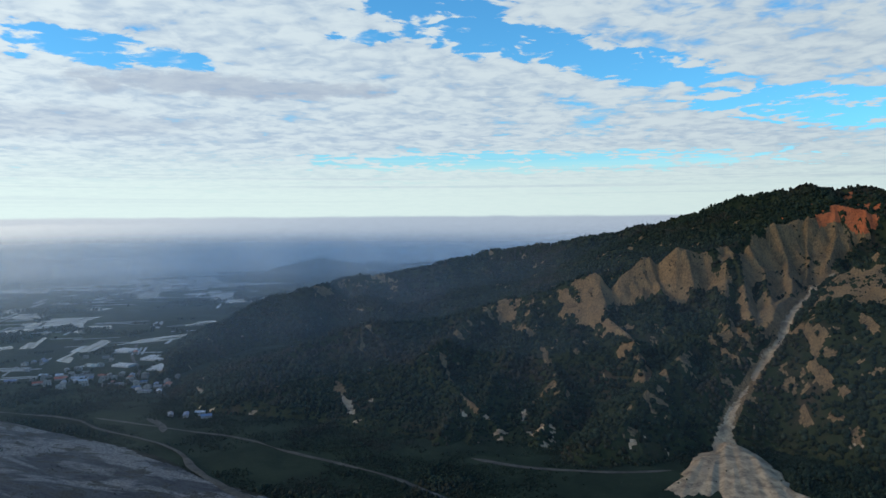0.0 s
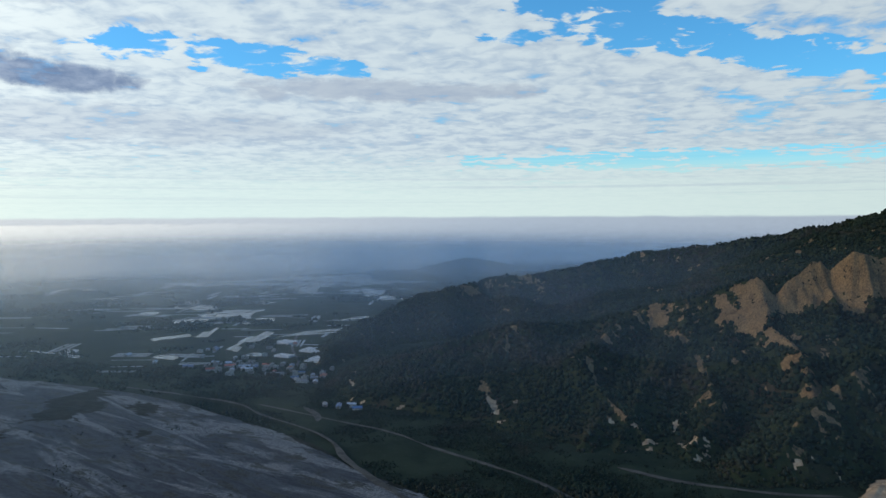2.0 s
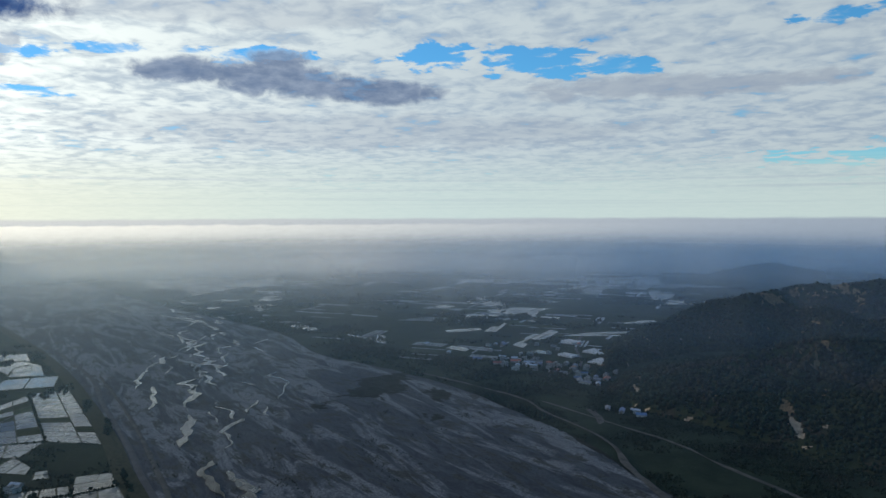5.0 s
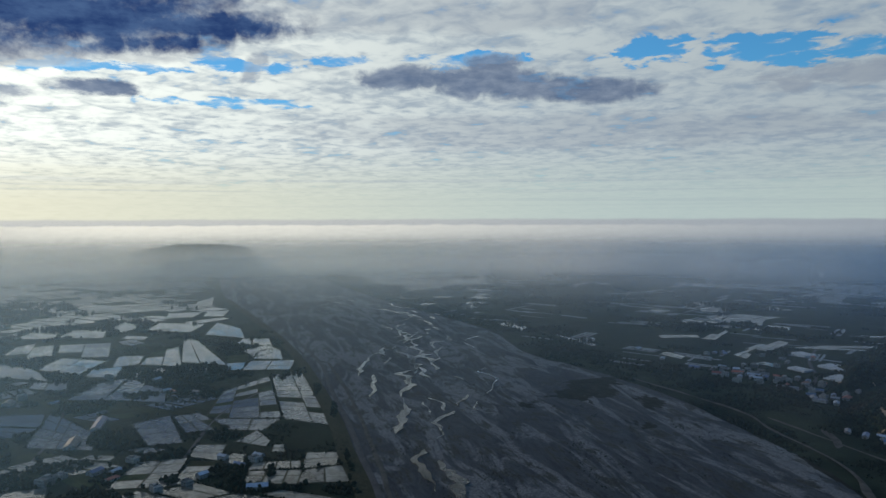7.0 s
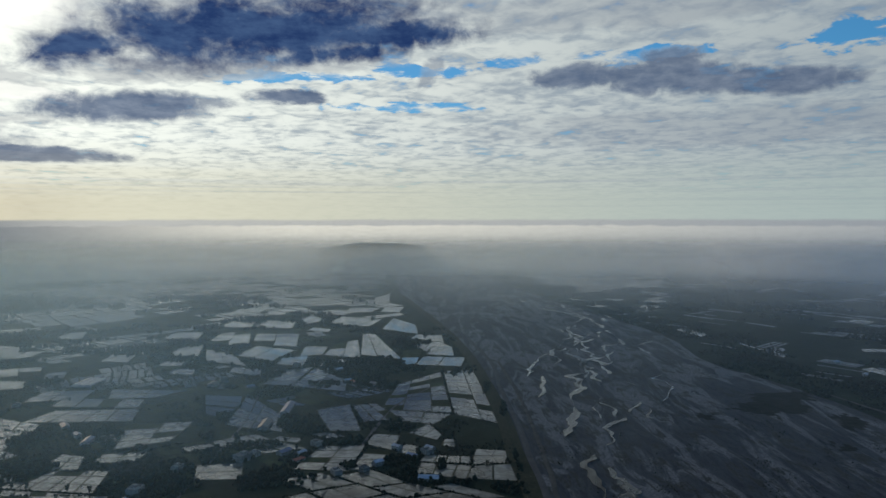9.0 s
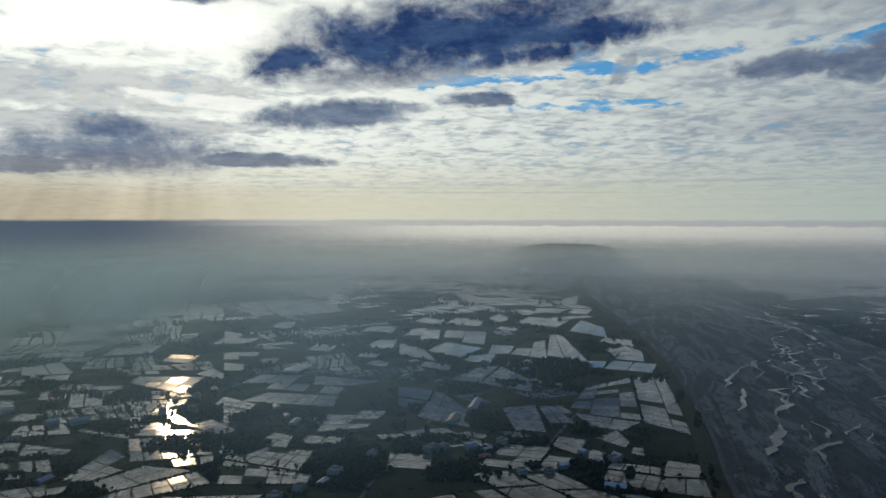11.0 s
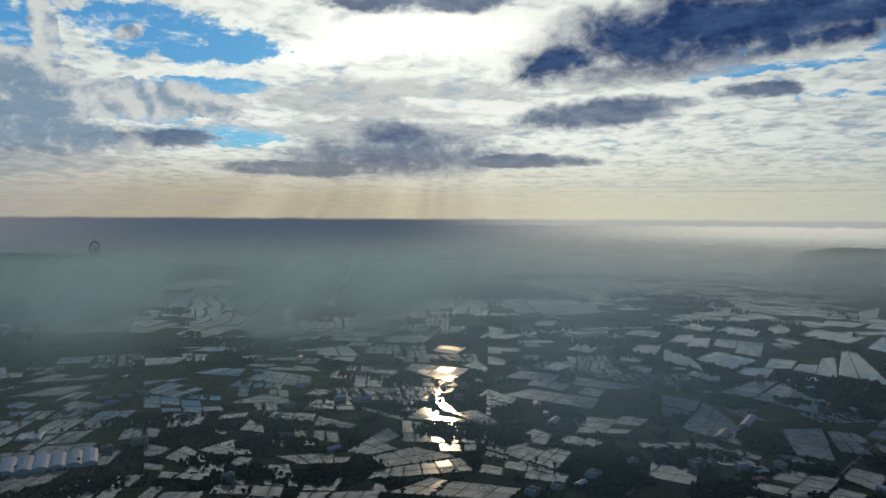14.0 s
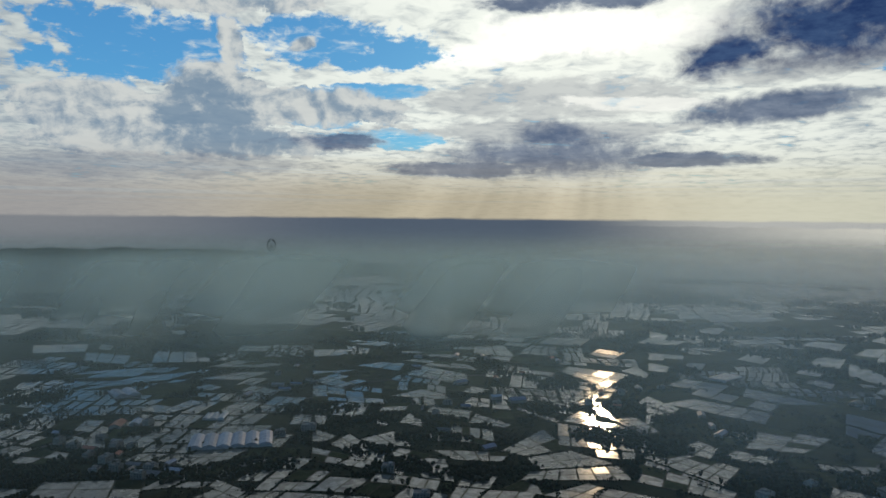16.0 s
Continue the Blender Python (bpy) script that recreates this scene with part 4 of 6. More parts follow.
def split(x0, y0, x1, y1, big, out):
    w, h = x1 - x0, y1 - y0
    big = 56 if math.hypot(x0 + x1, y0 + y1) < 3600 else 78
    if (w < big * 1.5 and h < big * 1.0) or (max(w, h) < big * 2.2 and rng.random() < 0.25):
        out.append((x0, y0, x1, y1))
        return
    if w > h * 1.5 or (w > h * 0.8 and rng.random() < 0.4):
        c = x0 + w * rng.uniform(0.35, 0.65)
        split(x0, y0, c, y1, big, out), split(c, y0, x1, y1, big, out)
    else:
        c = y0 + h * rng.uniform(0.35, 0.65)
        split(x0, y0, x1, c, big, out), split(x0, c, x1, y1, big, out)


def warp(x, y, turn):
    c, s = math.cos(radians(turn)), math.sin(radians(turn))
    X, Y = x * c - y * s, x * s + y * c
    X, Y = np.asarray(X, float), np.asarray(Y, float)
    return X + 220 * fbm(X, Y, 800, 2, 101) + 26 * fbm(X, Y, 130, 2, 103), Y + 220 * fbm(X, Y, 800, 2, 102) + 26 * fbm(X, Y, 130, 2, 104)


def quad_grid(q, nx, ny, gap, z):
    """Pieces of a four-cornered field, with gaps between them."""
    q = np.asarray(q, float)
    out = []
    lx = (np.linalg.norm(q[1] - q[0]) + np.linalg.norm(q[2] - q[3])) / 2
    ly = (np.linalg.norm(q[3] - q[0]) + np.linalg.norm(q[2] - q[1])) / 2
    us = [0] + sorted((k + rng.uniform(-0.18, 0.18)) / nx for k in range(1, nx)) + [1]
    vs = [0] + sorted((k + rng.uniform(-0.18, 0.18)) / ny for k in range(1, ny)) + [1]
    gu, gv = gap / lx / 2, gap / ly / 2
    P = lambda u, v: (q[0] * (1 - u) + q[1] * u) * (1 - v) + (q[3] * (1 - u) + q[2] * u) * v
    for a, b in zip(us, us[1:]):
        for c, d in zip(vs, vs[1:]):
            if b - a > 3 * gu and d - c > 3 * gv:
                out.append([(*P(a + gu, c + gv), z), (*P(b - gu, c + gv), z), (*P(b - gu, d - gv), z), (*P(a + gu, d - gv), z)])
    return out


def paddy_field(q, nx, ny, gap=2.4, mat=None, label="flooded rice paddy reflecting the pale sky", base=True):
    """A block of paddies: its earth bank and the sheets of water in it."""
    q = np.asarray(q, float)
    if np.cross(q[1] - q[0], q[3] - q[0]) < 0:
        q = q[::-1]
    mid = q.mean(0)
    thing = new("rice_paddy")
    thing.location = (mid[0], mid[1], 0)
    tagged(thing, label, "rice paddy", "paddies of the plain")
    bank = (q - mid) * 1.0
    out = bank * (1 + 2.5 / np.linalg.norm(bank, axis=1))[:, None]
    lift = 0.013 * (len(TAKEN) % 17)
    v = [(*p, 0.30 + lift) for p in bank] + [(*p, -0.38) for p in out]
    f = [(0, 1, 2, 3)] + [(k, k + 4, (k + 1) % 4 + 4, (k + 1) % 4) for k in range(4)]
    mesh_object("bank", v, f, BUND, thing)
    for s in quad_grid(bank, nx, ny, gap, 0.306 + lift):
        dry = rng.random() < 0.1
        mesh_object("crop" if dry else "water", s, [(0, 1, 2, 3)], CROP if dry else mat or PADDY, thing)
    TAKEN.append(q)
    return thing


def near_field(*corners, cut=None):
    """A block of paddies at a known place, cut into strips along its longer side or as given."""
    q = np.array(corners, float)
    mid = q.mean(0)
    q = mid + (q - mid) * 1.06
    for t in TAKEN:
        if inside(mid[:1], mid[1:], t)[0] or inside(t.mean(0)[:1], t.mean(0)[1:], q)[0]:
            return
    a, b = np.linalg.norm(q[1] - q[0]) + np.linalg.norm(q[2] - q[3]), np.linalg.norm(q[3] - q[0]) + np.linalg.norm(q[2] - q[1])
    n1, n2 = (max(1, round(a / 150)), max(1, round(b / 46))) if a > b else (max(1, round(a / 46)), max(1, round(b / 150)))
    if cut:
        n1, n2 = cut
        n1, n2 = (2 * n1, n2) if a / n1 > b / n2 else (n1, 2 * n2)
    paddy_field(q, n1, n2)


# the fields nearest to the eye
near_field((-1405, 729), (-1382, 806), (-1002, 639), (-1102, 595), cut=(2, 6))
near_field((-1338, 592), (-1402, 716), (-1108, 589), (-1188, 496), cut=(3, 4))
near_field((-1168, 498), (-1095, 582), (-1056, 529), (-1096, 493), cut=(2, 1))
near_field((-1226, 452), (-1219, 493), (-1106, 494), (-1122, 434), cut=(3, 1))
near_field((-1223, 384), (-1235, 448), (-1078, 410), (-1098, 367), cut=(1, 1))
near_field((-951, 268), (-1025, 329), (-1000, 387), (-911, 331), cut=(2, 2))
near_field((-1007, 394), (-1049, 423), (-1021, 455), (-964, 417), cut=(1, 1))
near_field((-910, 333), (-984, 387), (-955, 417), (-910, 364), cut=(2, 1))
near_field((-858, 408), (-892, 432), (-853, 487), (-812, 456), cut=(1, 3))
near_field((-899, 433), (-921, 453), (-887, 503), (-859, 490), cut=(1, 2))
near_field((-856, 490), (-909, 529), (-881, 569), (-838, 545), cut=(1, 1))
near_field((-812, 461), (-849, 488), (-831, 542), (-774, 514), cut=(1, 1))
near_field((-948, 418), (-979, 445), (-960, 459), (-930, 439), cut=(1, 1))
near_field((-948, 492), (-974, 509), (-967, 522), (-935, 507), cut=(1, 1))
near_field((-1027, 474), (-1057, 523), (-998, 515), (-977, 497), cut=(1, 1))
near_field((-1356, 216), (-1427, 227), (-1385, 286), (-1307, 264), cut=(1, 1))
near_field((-1286, 205), (-1345, 214), (-1299, 258), (-1256, 226), cut=(1, 1))
near_field((-1205, 227), (-1388, 299), (-1196, 322), (-1132, 295), cut=(4, 1))
near_field((-1473, 344), (-1572, 425), (-1588, 485), (-1429, 394), cut=(2, 1))
near_field((-1427, 397), (-1572, 488), (-1434, 510), (-1337, 474), cut=(3, 1))
near_field((-1623, 307), (-1670, 328), (-1621, 376), (-1549, 357), cut=(1, 1))
near_field((-1779, 283), (-1939, 308), (-1816, 354), (-1670, 352), cut=(2, 1))
near_field((-1812, 359), (-1918, 435), (-1813, 502), (-1704, 420), cut=(2, 1))
near_field((-1660, 420), (-1728, 455), (-1718, 513), (-1616, 471), cut=(1, 1))
near_field((-1950, 430), (-2114, 479), (-2066, 586), (-1868, 524), cut=(3, 1))
near_field((-2017, 321), (-2165, 383), (-2198, 477), (-1976, 423), cut=(2, 2))
near_field((-1731, 498), (-1849, 545), (-1823, 597), (-1726, 552), cut=(1, 1))
near_field((-1721, 557), (-1847, 626), (-1884, 703), (-1641, 620), cut=(2, 2))
near_field((-1691, 641), (-2004, 767), (-1985, 789), (-1591, 706), cut=(2, 2))
near_field((-1537, 587), (-1628, 634), (-1576, 657), (-1515, 628), cut=(1, 1))
near_field((-1531, 680), (-1673, 747), (-1666, 798), (-1508, 707), cut=(1, 1))
near_field((-1506, 709), (-1583, 766), (-1529, 848), (-1444, 790), cut=(1, 2))
near_field((-1610, 786), (-1690, 840), (-1685, 893), (-1559, 834), cut=(1, 1))
near_field((-1837, 847), (-1896, 891), (-1849, 945), (-1745, 900), cut=(1, 2))
near_field((-1733, 815), (-1763, 893), (-1671, 886), (-1630, 796), cut=(1, 1))
near_field((-2041, 844), (-2237, 963), (-2077, 966), (-1912, 901), cut=(2, 1))
near_field((-1924, 696), (-2071, 765), (-1932, 807), (-1816, 744), cut=(1, 2))
near_field((-2232, 738), (-2359, 825), (-2231, 913), (-2115, 823), cut=(1, 2))
near_field((-2481, 886), (-2577, 930), (-2529, 1031), (-2423, 952), cut=(1, 1))
near_field((-2425, 992), (-2528, 1055), (-2511, 1123), (-2379, 1044), cut=(1, 1))
near_field((-2676, 1061), (-2848, 1141), (-2986, 1266), (-2718, 1146), cut=(1, 1))
near_field((-2318, 409), (-2424, 472), (-2332, 513), (-2250, 488), cut=(1, 1))
near_field((-2261, 504), (-2380, 570), (-2312, 648), (-2180, 596), cut=(2, 1))
near_field((-2360, 678), (-2465, 743), (-2302, 744), (-2249, 670), cut=(1, 1))
near_field((-1472, 466), (-1506, 501), (-1457, 528), (-1438, 505), cut=(1, 1))
near_field((-1486, 243), (-1527, 256), (-1500, 275), (-1467, 265), cut=(1, 1))
near_field((-2123, 633), (-2205, 689), (-2147, 723), (-2061, 674), cut=(1, 1))
near_field((-1092, 270), (-1105, 288), (-1076, 314), (-1061, 302), cut=(1, 1))
near_field((-1374, -71), (-1430, -26), (-1378, 101), (-1302, 85), cut=(2, 2))
near_field((-1467, -31), (-1522, -14), (-1445, 118), (-1391, 100), cut=(1, 2))
near_field((-1483, 62), (-1560, 70), (-1483, 199), (-1456, 134), cut=(1, 2))
near_field((-1293, 89), (-1446, 163), (-1389, 283), (-1234, 225), cut=(3, 3))
near_field((-1154, 57), (-1282, 79), (-1247, 177), (-1161, 132), cut=(2, 2))
near_field((-1050, -81), (-1097, -39), (-1055, 42), (-979, 20), cut=(3, 3))
near_field((-1009, -78), (-1040, -76), (-974, 19), (-959, 12), cut=(1, 3))
near_field((-1104, -40), (-1161, -13), (-1133, 15), (-1076, 5), cut=(2, 1))
near_field((-1101, 26), (-1133, 41), (-1119, 96), (-1079, 78), cut=(1, 2))
near_field((-968, 142), (-1023, 153), (-1006, 211), (-946, 195), cut=(1, 1))
near_field((-1217, -94), (-1279, -99), (-1318, -79), (-1316, -56), cut=(2, 1))
near_field((-1296, -101), (-1367, -106), (-1331, -56), (-1295, -66), cut=(1, 1))
near_field((-1662, -130), (-1750, -137), (-1719, -89), (-1653, -90), cut=(1, 1))
near_field((-1793, -140), (-1881, -147), (-1872, -64), (-1787, -66), cut=(1, 2))
near_field((-1663, 187), (-1720, 205), (-1680, 242), (-1623, 228), cut=(1, 1))
near_field((-1727, -58), (-1785, -50), (-1791, -11), (-1708, -21), cut=(1, 1))
near_field((-2119, -166), (-2242, -176), (-2185, -120), (-2099, -128), cut=(1, 1))
near_field((-2295, -44), (-2397, -24), (-2390, 36), (-2245, 13), cut=(1, 1))
near_field((-1883, 211), (-1993, 251), (-1992, 308), (-1851, 273), cut=(1, 1))
near_field((-2156, 226), (-2247, 266), (-2231, 344), (-2112, 311), cut=(1, 1))
near_field((-2201, 356), (-2429, 419), (-2365, 542), (-2140, 474), cut=(2, 2))
near_field((-1205, 16), (-1242, 36), (-1232, 68), (-1183, 58), cut=(2, 1))
near_field((-1721, 163), (-1814, 191), (-1790, 239), (-1701, 203), cut=(1, 1))
near_field((-1882, 59), (-1963, 87), (-1921, 136), (-1840, 112), cut=(1, 1))
near_field((-1001, -278), (-1125, -246), (-1045, -189), (-996, -237), cut=(3, 1))
near_field((-991, -234), (-1039, -186), (-1007, -118), (-941, -219), cut=(1, 2))
near_field((-901, -219), (-935, -216), (-1000, -115), (-953, -91), cut=(2, 3))
near_field((-861, -236), (-897, -221), (-886, -197), (-861, -185), cut=(1, 1))
near_field((-861, -183), (-918, -140), (-910, -117), (-860, -130), cut=(2, 1))
near_field((-860, -128), (-912, -114), (-900, -23), (-860, -42), cut=(1, 3))
near_field((-1031, -81), (-1090, -45), (-1036, 38), (-970, 36), cut=(2, 3))
near_field((-949, -79), (-1019, -81), (-959, 36), (-927, 28), cut=(2, 2))
near_field((-1095, -39), (-1142, -18), (-1118, 40), (-1049, 38), cut=(1, 2))
near_field((-1187, -228), (-1257, -209), (-1232, -142), (-1174, -98), cut=(1, 2))
near_field((-1242, -148), (-1323, -122), (-1299, -56), (-1264, -94), cut=(2, 2))
near_field((-1319, -225), (-1392, -211), (-1415, -176), (-1348, -177), cut=(2, 1))
near_field((-1232, -154), (-1257, -115), (-1187, -71), (-1167, -95), cut=(1, 2))
near_field((-1228, -317), (-1243, -315), (-1191, -231), (-1177, -237), cut=(1, 2))
near_field((-1571, -307), (-1631, -300), (-1600, -168), (-1464, -193), cut=(2, 2))
near_field((-1444, -247), (-1515, -236), (-1505, -128), (-1415, -164), cut=(1, 2))
near_field((-1361, -120), (-1415, -109), (-1348, -50), (-1307, -59), cut=(1, 1))
near_field((-1370, -73), (-1439, -20), (-1415, 47), (-1319, 45), cut=(1, 2))
near_field((-1631, -185), (-1695, -159), (-1618, -126), (-1571, -128), cut=(1, 1))
near_field((-1825, -172), (-1906, -165), (-1941, -23), (-1802, -35), cut=(1, 2))
near_field((-1526, -370), (-1600, -382), (-1600, -325), (-1515, -314), cut=(1, 1))
near_field((-1630, -491), (-1681, -500), (-1695, -411), (-1630, -402), cut=(1, 1))
near_field((-1643, -681), (-1694, -623), (-1630, -561), (-1612, -630), cut=(1, 1))
near_field((-1694, -610), (-1764, -622), (-1840, -519), (-1695, -451), cut=(1, 3))
near_field((-1905, -582), (-1966, -594), (-1966, -494), (-1897, -484), cut=(1, 1))
near_field((-1839, -699), (-1939, -699), (-1965, -632), (-1905, -627), cut=(1, 1))
near_field((-1281, -759), (-1362, -754), (-1320, -659), (-1251, -683), cut=(2, 2))
near_field((-1144, -678), (-1258, -746), (-1243, -669), (-1163, -621), cut=(2, 2))
near_field((-1159, -616), (-1233, -658), (-1240, -590), (-1175, -550), cut=(1, 2))
near_field((-1126, -535), (-1172, -544), (-1198, -509), (-1150, -497), cut=(1, 1))
near_field((-1233, -558), (-1300, -527), (-1269, -435), (-1243, -475), cut=(1, 2))
near_field((-1156, -457), (-1188, -461), (-1188, -388), (-1137, -376), cut=(1, 2))
near_field((-1119, -366), (-1175, -375), (-1134, -301), (-1113, -307), cut=(1, 2))
near_field((-1320, -476), (-1370, -476), (-1353, -406), (-1311, -414), cut=(1, 1))
near_field((-1454, -749), (-1505, -717), (-1526, -662), (-1439, -641), cut=(1, 2))
near_field((-1415, -608), (-1505, -611), (-1464, -492), (-1370, -460), cut=(2, 2))
near_field((-1515, -687), (-1571, -651), (-1559, -524), (-1515, -486), cut=(1, 3))
near_field((-1505, -892), (-1582, -939), (-1618, -847), (-1542, -843), cut=(1, 2))
near_field((-1694, -939), (-1749, -902), (-1764, -786), (-1694, -808), cut=(1, 2))
near_field((-1308, -775), (-1366, -810), (-1379, -775), (-1416, -729), cut=(1, 2))
near_field((-972, -492), (-1028, -464), (-972, -407), (-955, -446), cut=(2, 1))
near_field((-936, -554), (-991, -586), (-972, -534), (-942, -536), cut=(1, 1))
near_field((-934, -522), (-990, -520), (-963, -487), (-912, -475), cut=(1, 1))
near_field((-862, -510), (-910, -538), (-902, -472), (-862, -473), cut=(1, 2))
near_field((-862, -469), (-895, -465), (-891, -429), (-862, -425), cut=(1, 1))
near_field((-925, -421), (-957, -420), (-946, -367), (-906, -369), cut=(1, 2))
near_field((-861, -346), (-929, -368), (-935, -341), (-861, -300), cut=(2, 1))
near_field((-967, -368), (-941, -327), (-956, -266), (-1001, -267), cut=(2, 2))
near_field((-1059, -515), (-1105, -525), (-1059, -486), (-1048, -490), cut=(1, 1))
near_field((-1077, -474), (-1134, -482), (-1091, -435), (-1069, -433), cut=(1, 1))
near_field((-1630, -739), (-1668, -704), (-1662, -647), (-1618, -658), cut=(1, 1))
near_field((-1802, -283), (-1881, -273), (-1857, -204), (-1765, -221), cut=(1, 1))
near_field((-1526, -82), (-1600, -49), (-1571, 39), (-1505, 14), cut=(1, 2))
near_field((-2013, -191), (-2112, -167), (-2092, -67), (-2014, -96), cut=(1, 1))
near_field((-1905, -434), (-2012, -427), (-2032, -320), (-1906, -329), cut=(1, 2))
near_field((-968, -912), (-1057, -930), (-1060, -850), (-975, -858), cut=(1, 2))
near_field((-1132, -942), (-1173, -942), (-1166, -899), (-1132, -895), cut=(1, 1))
near_field((-1157, -861), (-1202, -875), (-1185, -771), (-1154, -788), cut=(1, 2))
near_field((-1030, -1136), (-1166, -1115), (-1257, -1040), (-1176, -1037), cut=(1, 3))
near_field((-1080, -1261), (-1170, -1243), (-1263, -1145), (-1174, -1123), cut=(1, 3))
near_field((-1246, -1341), (-1324, -1417), (-1338, -1298), (-1257, -1236), cut=(1, 3))
near_field((-1297, -1192), (-1409, -1279), (-1438, -1157), (-1358, -1083), cut=(1, 4))
near_field((-1308, -1040), (-1394, -1032), (-1398, -911), (-1357, -928), cut=(1, 3))
near_field((-1273, -1534), (-1344, -1619), (-1410, -1510), (-1338, -1441), cut=(1, 2))
near_field((-1373, -1437), (-1425, -1477), (-1424, -1438), (-1374, -1397), cut=(1, 1))
near_field((-1199, -984), (-1284, -950), (-1322, -890), (-1235, -900), cut=(1, 2))
near_field((-1195, -771), (-1281, -820), (-1395, -764), (-1255, -655), cut=(3, 2))
near_field((-982, -1271), (-1008, -1304), (-1067, -1253), (-1003, -1222), cut=(1, 1))
near_field((-832, -962), (-873, -987), (-899, -924), (-844, -895), cut=(1, 2))
near_field((-778, -876), (-819, -902), (-820, -842), (-791, -811), cut=(1, 1))
near_field((-698, -880), (-749, -899), (-761, -817), (-713, -814), cut=(1, 2))
near_field((-766, -612), (-794, -616), (-775, -579), (-758, -578), cut=(1, 1))
near_field((-729, -577), (-752, -582), (-734, -526), (-712, -523), cut=(1, 1))
near_field((-619, -751), (-662, -775), (-715, -672), (-664, -632), cut=(1, 3))
near_field((-896, -1158), (-940, -1173), (-952, -1125), (-913, -1098), cut=(1, 1))
near_field((-1567, -957), (-1628, -977), (-1627, -860), (-1555, -837), cut=(1, 1))
near_field((-1487, -1102), (-1557, -1137), (-1587, -1070), (-1515, -1038), cut=(1, 1))
near_field((-1366, 1575), (-1356, 1608), (-1192, 1567), (-1178, 1537))
near_field((-1274, 1591), (-1280, 1646), (-1249, 1638), (-1215, 1585))
near_field((-1616, 1624), (-1633, 1685), (-1507, 1643), (-1487, 1598))
near_field((-897, 1810), (-915, 2001), (-860, 1963), (-837, 1813))
near_field((-877, 1704), (-886, 1825), (-867, 1802), (-831, 1677))
near_field((-824, 1900), (-782, 1993), (-689, 2085), (-669, 2001))
near_field((-1050, 1858), (-1098, 2032), (-1066, 2031), (-1016, 1871))
near_field((-793, 1633), (-786, 1669), (-746, 1667), (-744, 1628))
near_field((-1002, 1570), (-1003, 1612), (-941, 1593), (-935, 1555))
near_field((-1160, 1817), (-1098, 1908), (-1069, 1873), (-1130, 1785))
near_field((-772, 2276), (-695, 2348), (-675, 2312), (-746, 2229))


def build_plain():
    cells = []
    split(-5200, -5200, 5200, 5200, 66, cells)
    groups = {"far_paddies": [], "far_crops": []}
    arr = np.array(cells)
    mx, my = warp((arr[:, 0] + arr[:, 2]) / 2, (arr[:, 1] + arr[:, 3]) / 2, 14)
    wet_bed = inside(mx, my, RIVER_WIDE)
    inset = [warp(arr[:, 0] * (1 - a) + arr[:, 2] * a, arr[:, 1] * (1 - b) + arr[:, 3] * b, 14) for a, b in ((0.15, 0.15), (0.85, 0.15), (0.15, 0.85), (0.85, 0.85))]
    for t in TAKEN:
        wet_bed |= inside(mx, my, t)
        for px, py in inset:
            wet_bed |= inside(px, py, t)
    wets = fbm(mx, my, 420, 3, 111) + 0.75 * fbm(mx, my, 110, 2, 112)
    far = np.hypot(mx, my)
    g = 0.9 + far / 1500
    corner = [warp(a, b, 14) for a, b in ((arr[:, 0] + g, arr[:, 1] + g), (arr[:, 2] - g, arr[:, 1] + g), (arr[:, 2] - g, arr[:, 3] - g), (arr[:, 0] + g, arr[:, 3] - g))]
    corner = np.array(corner).transpose(2, 0, 1)
    for k in np.argsort(far):
        x0, y0, x1, y1 = cells[k]
        cx, cy = float(mx[k]), float(my[k])
        r, az = math.hypot(cx, cy), math.degrees(math.atan2(-cx, cy))
        if r < 640 or r > 4950 or not 0 < az < 150 or wet_bed[k]:
            continue
        right = az < 46 and cy > 900
        if (right and (cx > -560 or cy < 1380)) or (az < 47 and r < 1350):
            continue
        q = corner[k]
        wet = wets[k]
        limit = 0.45 if right else (-0.2 if 95 < az < 124 else -0.02) if r < 1900 else -0.06 if r < 2400 else -0.2
        nx, ny = max(1, round((x1 - x0) / 55)), max(1, round((y1 - y0) / 24))
        if wet > limit:
            if r < 2000 and len(TAKEN) < 300:
                paddy_field(q, nx, ny)
            else:
                far_away = 2 if r > 2400 else 1
                groups["far_paddies"] += quad_grid(q, max(1, nx // far_away), max(1, ny // far_away), 1.6 + r / 1400, 0.1)
        elif wet > limit - 0.16 and r < 4000:
            groups["far_crops"] += quad_grid(q, nx, 1, 3.0, -0.1)
    # long strips of tunnels and wet beds on the far side of the river
    strips = []
    while len(strips) < 250:
        a, r = radians(rng.uniform(9, 50)), rng.uniform(1550, 4300)
        x, y = -r * math.sin(a), r * math.cos(a)
        if fbm(x, y, 260, 3, 113) + 0.5 * fbm(x, y, 70, 2, 114) < 0.14 or x > -0.16 * y - 330:
            continue
        if inside(np.array([x]), np.array([y]), RIVER_WIDE)[0]:
            continue
        turn, lx, ly = radians(rng.choice((8, 12, 100)) + rng.uniform(-6, 6)), rng.uniform(20, 80), rng.uniform(5, 12)
        u, w = np.array([math.cos(turn), math.sin(turn)]), np.array([-math.sin(turn), math.cos(turn)])
        for j in range(rng.choice((1, 1, 2, 3))):
            c = np.array([x, y]) + w * j * (ly + 5)
            q = [c - u * lx - w * ly / 2, c + u * lx - w * ly / 2, c + u * lx + w * ly / 2, c - u * lx + w * ly / 2]
            strips.append([(*p, 0.25 + 0.002 * (len(strips) % 40)) for p in q])
    groups["far_strips"] = strips
